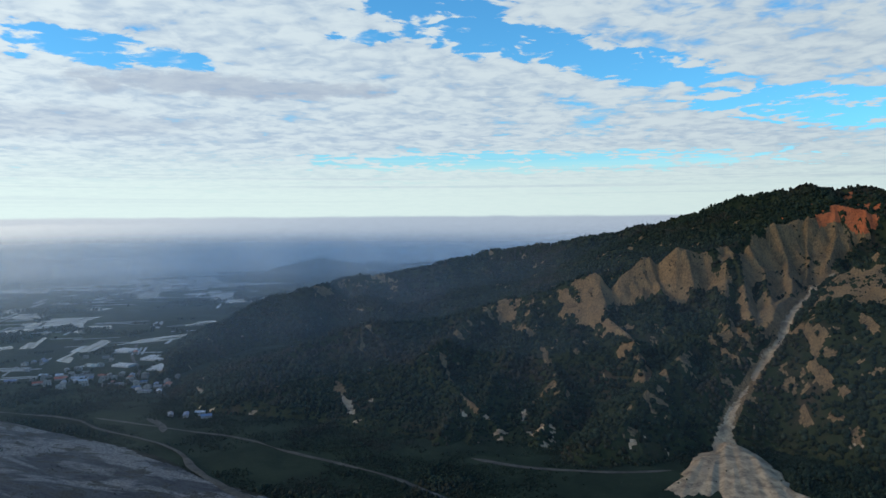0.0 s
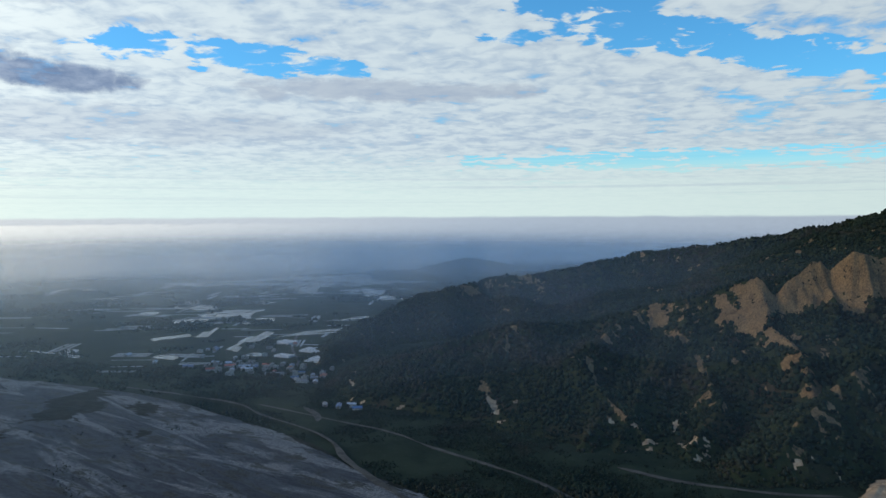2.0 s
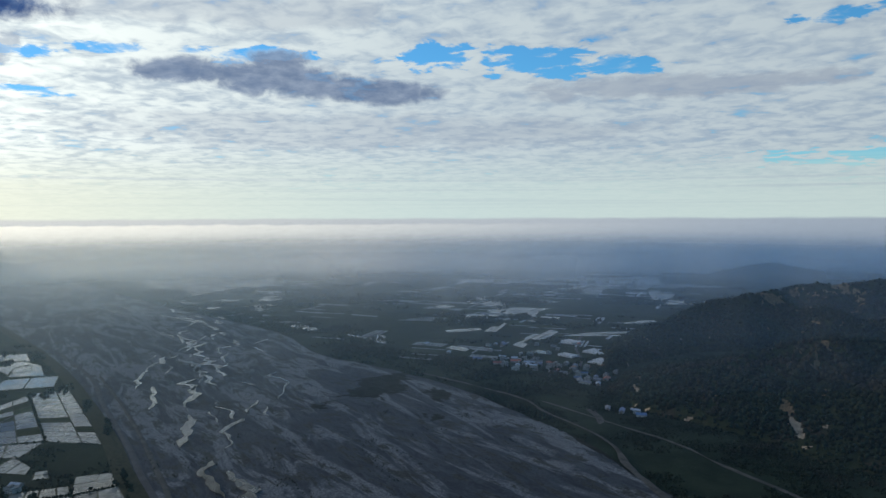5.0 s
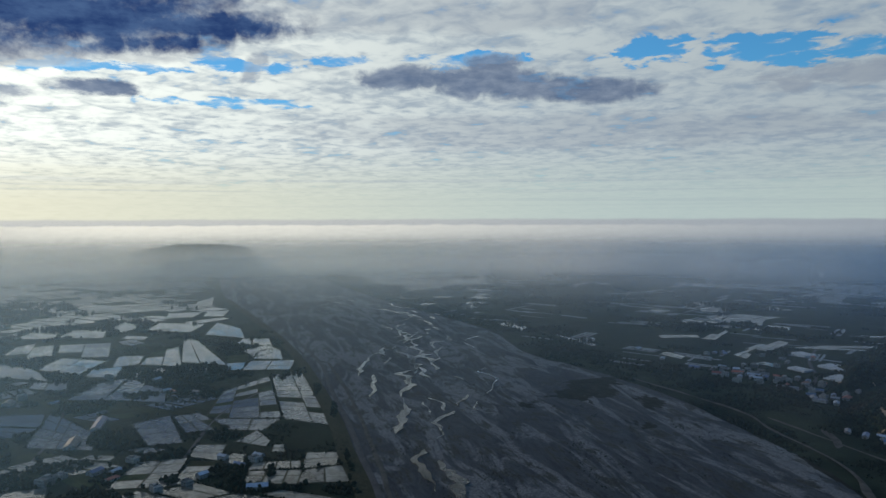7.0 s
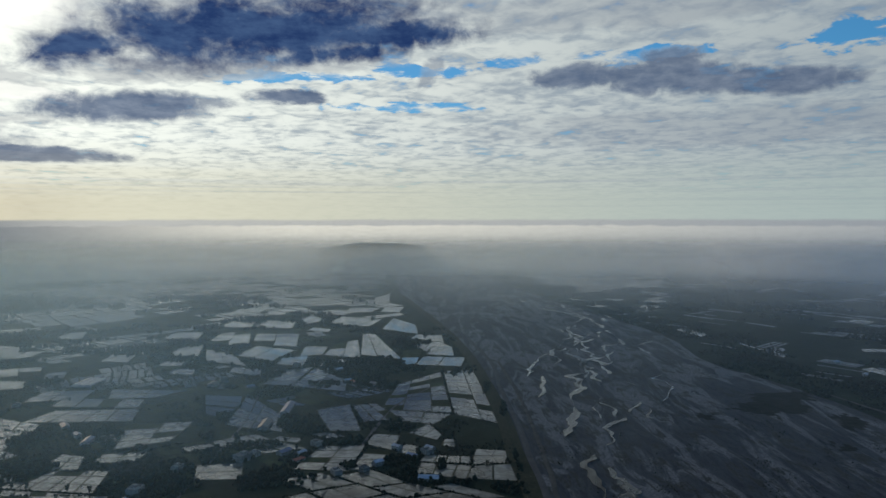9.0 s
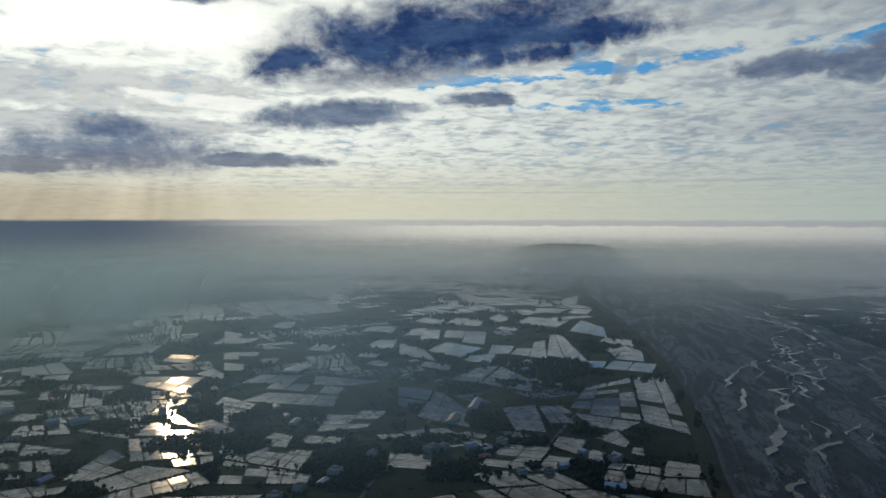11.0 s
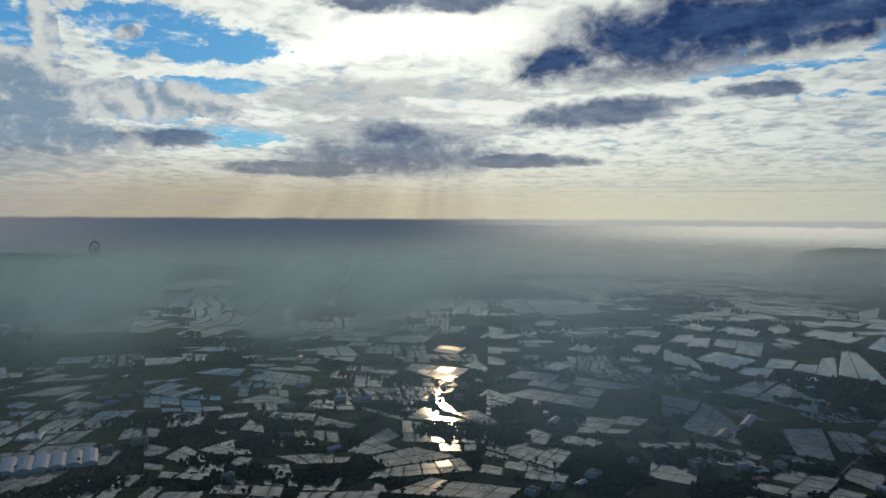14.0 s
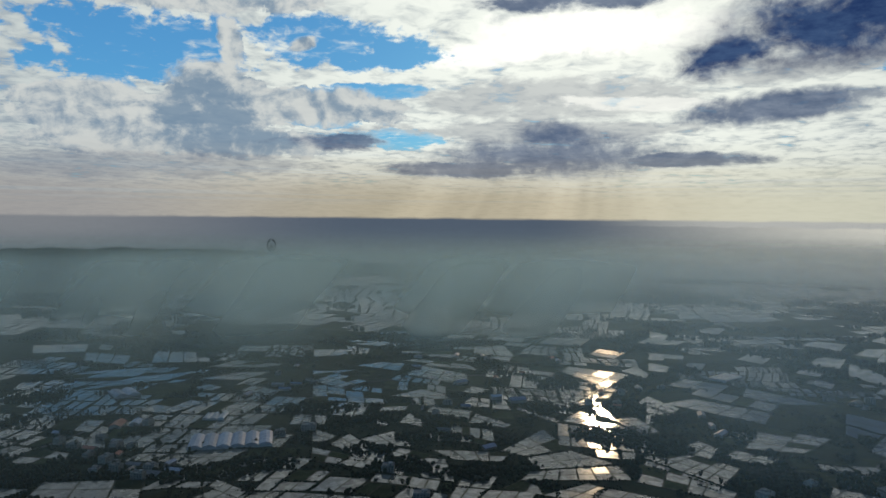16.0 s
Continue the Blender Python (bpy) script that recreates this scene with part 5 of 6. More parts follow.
    for name, mat, label in (("far_strips", STRIP, "pale plastic-covered strips across the far plain"), ("far_paddies", PADDY, "flooded rice paddies across the far plain"), ("far_crops", CROP, "dark green crop fields of the plain")):
        s = groups[name]
        v = np.array(s).reshape(-1, 3)
        ob = mesh_object(name, v, np.arange(len(v)).reshape(-1, 4), mat)
        tagged(ob, label, "fields", kind="stuff")


build_plain()

# ---------------------------------------------------------------- woods
def ico():
    bm = bmesh.new()
    bmesh.ops.create_icosphere(bm, subdivisions=1, radius=1)
    v = np.array([tuple(p.co) for p in bm.verts])
    f = np.array([[p.index for p in q.verts] for q in bm.faces])
    bm.free()
    return v, f


ICO_V, ICO_F = ico()
OCTA_V = np.array([(1, 0, 0), (0, 1, 0), (-1, 0, 0), (0, -1, 0), (0, 0, 1), (0, 0, -1)], float)
OCTA_F = np.array([(0, 1, 4), (1, 2, 4), (2, 3, 4), (3, 0, 4), (1, 0, 5), (2, 1, 5), (3, 2, 5), (0, 3, 5)])


def clumps(name, x, y, z, size, mat, label, category="woods", tall=1.0, seed=1, small=False):
    """Many tree crowns as uneven clumps in one mesh."""
    g = np.random.default_rng(seed)
    n = len(x)
    sv, sf = (OCTA_V, OCTA_F) if small else (ICO_V, ICO_F)
    a = g.uniform(0, 2 * math.pi, n)
    jit = 1 + g.uniform(-0.28, 0.28, (n, len(sv)))
    base = sv[None] * jit[..., None]
    c, s = np.cos(a)[:, None], np.sin(a)[:, None]
    vx, vy = base[..., 0] * c - base[..., 1] * s, base[..., 0] * s + base[..., 1] * c
    sz = size[:, None]
    hgt = sz * tall * g.uniform(0.75, 1.35, (n, 1))
    v = np.stack([x[:, None] + vx * sz, y[:, None] + vy * sz, z[:, None] + (base[..., 2] + 0.55) * hgt], -1).reshape(-1, 3)
    f = (sf[None] + (np.arange(n) * len(sv))[:, None, None]).reshape(-1, 3)
    ob = mesh_object(name, v, f, mat, smooth=True)
    return tagged(ob, label, category, kind="stuff")


def build_forest():
    g = np.random.default_rng(3)
    n = 80000
    x, y = g.uniform(-700, 1300, n), g.uniform(830, 2480, n)
    z = mountain_height(x, y)
    x, y, z = x[z > -0.8], y[z > -0.8], z[z > -0.8]
    e = 4.0
    slope = np.hypot(mountain_height(x + e, y) - z, mountain_height(x, y + e) - z) / e
    bare = bare_amount(x, y, z, slope)
    keep = bare < -0.06 + 0.1 * fbm(x, y, 12, 2, 122)
    x, y, z = x[keep], y[keep], z[keep]
    size = g.uniform(2.1, 4.6, len(x)) * (1 + 0.5 * fbm(x, y, 120, 3, 121)) * np.where(z < 8, 0.7, 1.0)
    # low bushes that hold on the bare ground
    m = 26000
    bx, by = g.uniform(-250, 1000, m), g.uniform(860, 1580, m)
    bz = mountain_height(bx, by)
    bare = bare_amount(bx, by, bz, np.full(m, 0.9))
    k = (bz > 0) & (bare > -0.1) & (fbm(bx, by, 20, 3, 125) + 0.2 * g.uniform(-1, 1, m) > 0.44)
    clumps("cliff_bushes", bx[k], by[k], bz[k], g.uniform(0.8, 2.2, k.sum()), LEAVES, "low bushes clinging to the bare slopes", "bushes", seed=6, small=True)
    clumps("mountain_forest", x, y, z, size, LEAVES, "dense dark green forest covering the slopes", seed=4)


def build_plain_woods():
    g = np.random.default_rng(8)
    n = 300000
    az, r = np.radians(g.uniform(8, 150, n)), 640 + 3000 * g.uniform(0, 1, n) ** 1.3
    x, y = -r * np.sin(az), r * np.cos(az)
    grove = fbm(x, y, 260, 3, 131) + 0.8 * fbm(x, y, 70, 3, 132)
    keep = (grove > 0.24 + 0.1 * (r < 1150)) & ~inside(x, y, RIVER) & ((y < 1100) | (x < -600))
    x, y, r = x[keep], y[keep], r[keep]
    dry = np.ones(len(x), bool)
    for q in TAKEN:
        k = np.where((np.abs(x - q[:, 0].mean()) < 150) & (np.abs(y - q[:, 1].mean()) < 150))[0]
        dry[k] &= ~inside(x[k], y[k], q.mean(0) + (q - q.mean(0)) * 1.06)
    x, y, r = x[dry][:22000], y[dry][:22000], r[dry][:22000]
    clumps("groves", x, y, np.zeros(len(x)), g.uniform(1.6, 3.8, len(x)) * (0.8 + r / 4500), LEAVES, "dark groves of trees between the paddies", seed=9)
    # the wooded belt along the river's far bank
    line = spline(RIGHT_BANK, 20)
    k = g.integers(0, len(line) - 1, 14000)
    off = g.uniform(6, 230, 14000) ** 1.0
    t = line[k + 1] - line[k]
    t /= np.linalg.norm(t, axis=1)[:, None]
    x, y = line[k, 0] + t[:, 1] * off + g.normal(0, 8, 14000), line[k, 1] - t[:, 0] * off + g.normal(0, 8, 14000)
    keep = ~inside(x, y, RIVER) & (x < -480) & (mountain_height(x, y) < 2) & (fbm(x, y, 90, 3, 141) > -0.12)
    x, y = x[keep], y[keep]
    clumps("river_woods", x, y, np.zeros(len(x)), g.uniform(1.6, 3.4, len(x)), LEAVES, "dark scrub woods along the river bank", seed=10, small=True)


def build_valley_scrub():
    """Scrub and small trees on the flat between the river and the mountain."""
    g = np.random.default_rng(12)
    n = 95000
    x, y = g.uniform(-760, 620, n), g.uniform(640, 1420, n)
    thick = fbm(x, y, 110, 4, 151, 0.6) + 0.12 * g.uniform(-1, 1, n)
    keep = (thick > -0.14) & ~inside(x, y, RIVER) & (mountain_height(x, y) < 0.5)
    for line, wide in (([(-900, 1290), (-627, 1214), (-520, 1140), (-426, 1083), (-350, 1015), (-307, 948), (-223, 855), (-120, 760)], 9), ([(-560, 1215), (-427, 1155), (-292, 1095), (-211, 1034), (-123, 976), (-43, 914), (21, 848), (90, 770)], 6), ([(60, 990), (120, 955), (186, 936), (250, 928), (320, 930)], 7)):
        d, _, _ = along(x, y, [(a, b, 0) for a, b in line])
        keep &= d > wide + 5 * fbm(x, y, 15, 2, 152)
    keep &= fan_depth(x, y)[0] < 8 * fbm(x, y, 30, 3, 153)
    x, y, thick = x[keep], y[keep], thick[keep]
    size = g.uniform(0.7, 1.8, len(x)) * (1 + 1.6 * smooth01(thick, 0.12, 0.4))
    clumps("valley_scrub", x, y, np.full(len(x), -0.3), size, LEAVES, "dark scrub and small trees on the valley flat", "scrub", seed=13, small=True)


def build_river_shrubs():
    """Low shrubs in rows along the gravel bars."""
    g = np.random.default_rng(14)
    n = 30000
    x, y = g.uniform(-1700, 60, n), g.uniform(560, 1480, n)
    u, w = -0.906 * x + 0.423 * y, 0.423 * x + 0.906 * y
    keep = inside(x, y, RIVER) & (fbm(u, w * 3.4, 80, 5, 161, 0.6) > 0.30)
    x, y = x[keep], y[keep]
    clumps("river_shrubs", x, y, np.full(len(x), 1.6), g.uniform(0.5, 1.3, len(x)), LEAVES, "low dark shrubs on the gravel bars", "shrubs", seed=15, small=True)


build_forest()
build_river_shrubs()
build_valley_scrub()
build_plain_woods()


def build_hedges():
    """Weeds and bushes along the banks of the nearer paddies, and rough growth on the open ground between."""
    g = np.random.default_rng(17)
    xs, ys = [], []
    for q in TAKEN:
        mid = q.mean(0)
        if np.hypot(*mid) > 1900:
            continue
        for k in range(4):
            a, b = q[k], q[(k + 1) % 4]
            count = int(np.linalg.norm(b - a) / 2.2)
            t = g.uniform(0, 1, (count, 1))
            p = a + (b - a) * t
            out = (p - mid) / np.linalg.norm(p - mid, axis=1)[:, None]
            p = p + out * np.abs(g.normal(0.4, 2.0, (count, 1)))
            keep = fbm(p[:, 0], p[:, 1], 26, 3, 171) > -0.04
            xs.append(p[keep, 0]), ys.append(p[keep, 1])
    x, y = np.concatenate(xs), np.concatenate(ys)
    clumps("bank_weeds", x, y, np.full(len(x), 0.1), g.uniform(0.5, 1.7, len(x)), LEAVES, "weeds and bushes along the paddy banks", "weeds", seed=18, small=True)
    n = 90000
    az, r = np.radians(g.uniform(46, 150, n)), 660 + 1500 * g.uniform(0, 1, n) ** 1.1
    x, y = -r * np.sin(az), r * np.cos(az)
    keep = ~inside(x, y, RIVER) & (fbm(x, y, 90, 4, 172, 0.6) > 0.0)
    x, y = x[keep], y[keep]
    dry = np.ones(len(x), bool)
    for q in TAKEN:
        k = np.where((np.abs(x - q[:, 0].mean()) < 150) & (np.abs(y - q[:, 1].mean()) < 150))[0]
        dry[k] &= ~inside(x[k], y[k], q)
    x, y = x[dry], y[dry]
    clumps("rough_growth", x, y, np.full(len(x), -0.3), g.uniform(0.7, 2.2, len(x)), LEAVES, "rough dark growth between the fields", "undergrowth", seed=19, small=True)


def grove(x, y, wide, deep, turn, seed):
    """One dark clump of trees with a ragged outline."""
    g = np.random.default_rng(400 + seed)
    n = int(min(420, 30 + wide * deep * 0.09))
    a, d = g.uniform(0, 2 * math.pi, n), np.sqrt(g.uniform(0, 1, n))
    d = d * (1 + 0.7 * fbm(np.cos(a) * 40 + 50 * seed, np.sin(a) * 40, 22, 3, 90 + seed))
    u, w = d * np.cos(a) * wide, d * np.sin(a) * deep
    c, s = math.cos(radians(turn)), math.sin(radians(turn))
    clumps("grove", x + u * c - w * s, y + u * s + w * c, np.full(n, 0.2), g.uniform(1.5, 3.6, n), LEAVES, "dense dark grove of trees among flooded paddies", "grove", seed=500 + seed)


grove(-934, -454, 34, 25, 116, 0)
grove(-890, -387, 39, 34, 114, 1)
grove(-901, -290, 47, 28, 108, 2)
grove(-949, -223, 18, 17, 103, 3)
grove(-1130, -138, 70, 39, 97, 4)
grove(-984, -88, 7, 35, 95, 5)
grove(-1104, -44, 27, 21, 92, 6)
grove(-1069, -533, 39, 25, 116, 7)
grove(-1023, -398, 63, 24, 111, 8)
grove(-1280, -439, 27, 18, 109, 9)
grove(-1250, -272, 41, 24, 102, 10)
grove(-948, 96, 47, 28, 84, 11)
grove(-1695, -52, 34, 28, 92, 12)
grove(-1182, 324, 25, 33, 75, 13)
grove(-1577, 627, 61, 69, 68, 14)
grove(-1391, 353, 46, 40, 76, 15)
grove(-1418, 460, 30, 21, 72, 16)
grove(-1078, 678, 6, 56, 58, 17)
grove(-1236, 737, 6, 50, 59, 18)
grove(-931, 339, 10, 13, 70, 19)
grove(-1263, 231, 12, 20, 80, 20)
grove(-873, 453, 5, 20, 63, 21)
grove(-1266, -61, 26, 28, 93, 22)
grove(-1110, -66, 41, 44, 93, 23)
grove(-1039, 97, 52, 39, 85, 24)
grove(-1236, 48, 20, 53, 88, 25)
grove(-923, 230, 47, 37, 76, 26)
grove(-955, 63, 24, 19, 86, 27)
grove(-1074, 241, 36, 24, 77, 28)
grove(-799, -587, 66, 36, 126, 29)
grove(-755, -800, 45, 31, 137, 30)
grove(-745, -653, 33, 25, 131, 31)
grove(-1103, -647, 73, 32, 120, 32)
grove(-874, -823, 29, 18, 133, 33)
grove(-961, -1156, 60, 33, 140, 34)

build_hedges()
# ---------------------------------------------------------------- buildings
def box(bm, x0, y0, z0, x1, y1, z1):
    bmesh.ops.create_cube(bm, size=1, matrix=Matrix.Translation(((x0 + x1) / 2, (y0 + y1) / 2, (z0 + z1) / 2)) @ Matrix.Diagonal((x1 - x0, y1 - y0, z1 - z0, 1)))


def prism(bm, w, l, z0, rise, over=0.6, thick=0.25):
    """A pitched roof with eaves, ridge along y."""
    pts = [(-w / 2 - over, z0 - 0.2), (0, z0 + rise), (w / 2 + over, z0 - 0.2), (w / 2 + over, z0 - 0.2 - thick), (0, z0 + rise - thick), (-w / 2 - over, z0 - 0.2 - thick)]
    a = [bm.verts.new((x, -l / 2 - over, z)) for x, z in pts]
    b = [bm.verts.new((x, l / 2 + over, z)) for x, z in pts]
    for k in range(6):
        bm.faces.new((a[k], a[(k + 1) % 6], b[(k + 1) % 6], b[k]))
    bm.faces.new((a[0], a[5], a[4], a[1])), bm.faces.new((a[1], a[4], a[3], a[2]))
    bm.faces.new((b[0], b[1], b[4], b[5])), bm.faces.new((b[1], b[2], b[3], b[4]))
    bmesh.ops.recalc_face_normals(bm, faces=bm.faces)


def gable_walls(bm, w, l, h, rise):
    pts = [(-w / 2, 0), (w / 2, 0), (w / 2, h), (0, h + rise - 0.3), (-w / 2, h)]
    a = [bm.verts.new((x, -l / 2, z)) for x, z in pts]
    b = [bm.verts.new((x, l / 2, z)) for x, z in pts]
    bm.faces.new(a), bm.faces.new(b[::-1])
    for k in range(5):
        bm.faces.new((a[k], b[k], b[(k + 1) % 5], a[(k + 1) % 5]))
    bmesh.ops.recalc_face_normals(bm, faces=bm.faces)


def openings(thing, w, l, h, storeys):
    """Windows and a door, set 6 cm proud of the walls."""
    for s in range(storeys):
        z = s * 3.0 + 1.1
        for side in (-1, 1):
            for k in range(max(1, int(l // 4))):
                y = -l / 2 + (k + 0.5) * l / max(1, int(l // 4))
                bm = bmesh.new()
                box(bm, side * w / 2 - 0.06, y - 0.8, z, side * w / 2 + 0.06, y + 0.8, z + 1.3)
                part("window", bm, GLASS, thing)
    bm = bmesh.new()
    box(bm, -0.6, -l / 2 - 0.06, 0, 0.6, -l / 2 + 0.06, 2.1)
    part("door", bm, DOOR, thing)


def gable_house(x, y, w, l, h, turn, roof, label, category="house", windows=True, rise=None):
    thing = new("farmhouse" if category == "house" else "shed")
    rise = rise or w * 0.22
    bm = bmesh.new()
    gable_walls(bm, w, l, h, rise)
    part("wall", bm, WALL, thing)
    bm = bmesh.new()
    prism(bm, w, l, h, rise)
    part("roof", bm, roof, thing)
    if windows:
        openings(thing, w, l, h, max(1, int(h // 3)))
    else:
        bm = bmesh.new()
        box(bm, -1.8, -l / 2 - 0.08, 0, 1.8, -l / 2 + 0.08, 3.0)
        part("door", bm, DOOR, thing)
    thing.matrix_world = pose(x, y, -0.4, 0, 0, turn)
    return tagged(thing, label, category, "buildings of the plain")


def block_house(x, y, w, l, storeys, turn, label):
    """A flat-roofed concrete house with a parapet and a stair head."""
    thing = new("townhouse")
    h = 3.1 * storeys
    bm = bmesh.new()
    box(bm, -w / 2, -l / 2, 0, w / 2, l / 2, h)
    part("wall", bm, WALL, thing)
    for s in range(1, storeys):
        bm = bmesh.new()
        box(bm, -w / 2 - 0.15, -l / 2 - 1.1, 3.1 * s - 0.12, w / 2 + 0.15, -l / 2 + 0.05, 3.1 * s + 0.12)
        part("balcony", bm, CONCRETE, thing)
    bm = bmesh.new()
    for a in ((-w / 2, -l / 2, -w / 2 + 0.25, l / 2), (w / 2 - 0.25, -l / 2, w / 2, l / 2), (-w / 2 + 0.25, -l / 2, w / 2 - 0.25, -l / 2 + 0.25), (-w / 2 + 0.25, l / 2 - 0.25, w / 2 - 0.25, l / 2)):
        box(bm, a[0], a[1], h, a[2], a[3], h + 1.0)
    part("parapet", bm, WALL, thing)
    bm = bmesh.new()
    box(bm, -w * 0.3, 0, h, w * 0.1, l * 0.35, h + 2.6)
    part("stair_head", bm, WALL, thing)
    bm = bmesh.new()
    bmesh.ops.create_cone(bm, cap_ends=True, segments=12, radius1=0.9, radius2=0.9, depth=1.8, matrix=Matrix.Translation((w * 0.3, l * 0.2, h + 0.9)))
    part("water_tank", bm, STEEL, thing, "round steel water tank")
    openings(thing, w, l, h, storeys)
    thing.matrix_world = pose(x, y, -0.4, 0, 0, turn)
    return tagged(thing, label, "house", "buildings of the plain")


def greenhouse(x, y, bays, wide, long_, turn, h=3.2, cover=None, label="row of pale plastic-covered greenhouses"):
    """Joined bays with pitched film roofs, each a part, over low walls."""
    thing = new("greenhouse")
    for k in range(bays):
        cx = (k - (bays - 1) / 2) * wide
        bm = bmesh.new()
        w = wide - 0.3
        pts = [(-w / 2, h), (-w * 0.28, h + w * 0.13), (0, h + w * 0.19), (w * 0.28, h + w * 0.13), (w / 2, h)]
        a = [bm.verts.new((cx + px, -long_ / 2, z)) for px, z in pts]
        b = [bm.verts.new((cx + px, long_ / 2, z)) for px, z in pts]
        for j in range(4):
            bm.faces.new((a[j], a[j + 1], b[j + 1], b[j]))
        bm.faces.new(a[::-1]), bm.faces.new(b)
        bm.faces.new((a[0], b[0], b[4], a[4]))
        bmesh.ops.recalc_face_normals(bm, faces=bm.faces)
        part("roof_bay", bm, cover or FILM, thing)
        bm = bmesh.new()
        box(bm, cx - w / 2, -long_ / 2 + 0.1, 0, cx - w / 2 + 0.2, long_ / 2 - 0.1, h)
        part("side_wall", bm, FILM, thing)
        bm = bmesh.new()
        box(bm, cx - w / 2 + 0.25, -long_ / 2 + 0.1, 0, cx + w / 2, -long_ / 2 + 0.3, h)
        part("end_wall", bm, FILM, thing)
    thing.matrix_world = pose(x, y, -0.4, 0, 0, turn)
    return tagged(thing, label, "greenhouse", "greenhouses of the plain")


greenhouse(-886, -663, 6, 20, 62, 123.5, 4.2, WHITE_SHEET, "large greenhouse with blue-white ridged roofs beside paddies")
greenhouse(-1045, -1025, 2, 22, 50, 150, 4.5, WHITE_SHEET, "long shed with a blue-white roof among fields")
greenhouse(-585, 1615, 6, 11, 60, 78, 3.2)
greenhouse(-640, 1720, 5, 10, 70, 78, 3.2)
greenhouse(-690, 1640, 3, 10, 44, 74, 3.2)
greenhouse(-760, 1820, 4, 11, 50, 70, 3.2)
greenhouse(-1640, 30, 3, 14, 70, 60, 3.5)
greenhouse(-985, -770, 3, 12, 36, 115, 3.4)
gable_house(-884, -880, 18, 34, 5, 118, RED_SHEET, "long farm shed with a rusty red roof", "shed", False)
gable_house(-905, -862, 16, 26, 4.5, 118, WHITE_SHEET, "farm shed with a bright white roof", "shed", False)
gable_house(-1282, -330, 18, 30, 6, 40, BLUE_SHEET, "blue-roofed farm shed beside the paddies", "shed", False)
gable_house(-1285, -372, 12, 20, 7, 40, WHITE_SHEET, "white farm building beside the paddies", "shed", False)
gable_house(-1374, -473, 16, 26, 6, 60, BLUE_SHEET, "blue-roofed barn among dark trees", "shed", False)
gable_house(-1255, 340, 14, 70, 5, 65, BLUE_SHEET, "long shed with a bright blue roof", "shed", False)
gable_house(-1205, 20, 12, 30, 5, 70, BLUE_SHEET, "blue-roofed barn at the paddies' edge", "shed", False)
gable_house(-1020, 272, 12, 20, 5, 30, BLUE_SHEET, "blue-roofed farmhouse beside paddies")
gable_house(-1005, 293, 10, 16, 4.5, 30, WHITE_SHEET, "white-roofed farm shed beside paddies", "shed", False)
gable_house(-1170, 280, 16, 46, 5, 65, ROOF, "long grey-roofed farm shed", "shed", False)
gable_house(-830, 412, 13, 26, 5, 150, WHITE_SHEET, "long shed with a pale roof near the levee", "shed", False)
gable_house(-1500, 252, 16, 26, 6, 60, ROOF, "grey farm shed among dark trees", "shed", False)
gable_house(-1006, -300, 14, 22, 4, 60, BLUE_SHEET, "small blue-roofed shed near the paddies", "shed", False)
gable_house(-925, 52, 9, 18, 4, 60, WHITE_SHEET, "small white-roofed shed near the paddies", "shed", False)
block_house(-1018, 213, 16, 22, 3, 35, "three-storey pale concrete house with balconies")
block_house(-1030, 232, 12, 14, 2, 35, "two-storey pale concrete house")
block_house(-950, 69, 16, 18, 3, 60, "three-storey white house among trees")
block_house(-1018, 126, 11, 16, 2, 55, "two-storey concrete farmhouse beside paddies")
block_house(-908, 22, 13, 15, 2, 60, "two-storey house hidden in trees")
block_house(-885, -8, 14, 16, 2, 60, "two-storey house hidden in trees")
block_house(-865, -395, 14, 16, 3, 20, "three-storey house in a dark grove")
block_house(-800, -320, 14, 20, 2, 20, "two-storey house in a dark grove")
block_house(-985, -590, 14, 22, 3, 25, "three-storey grey house among trees")
block_house(-950, -620, 12, 16, 2, 25, "two-storey grey house among trees")


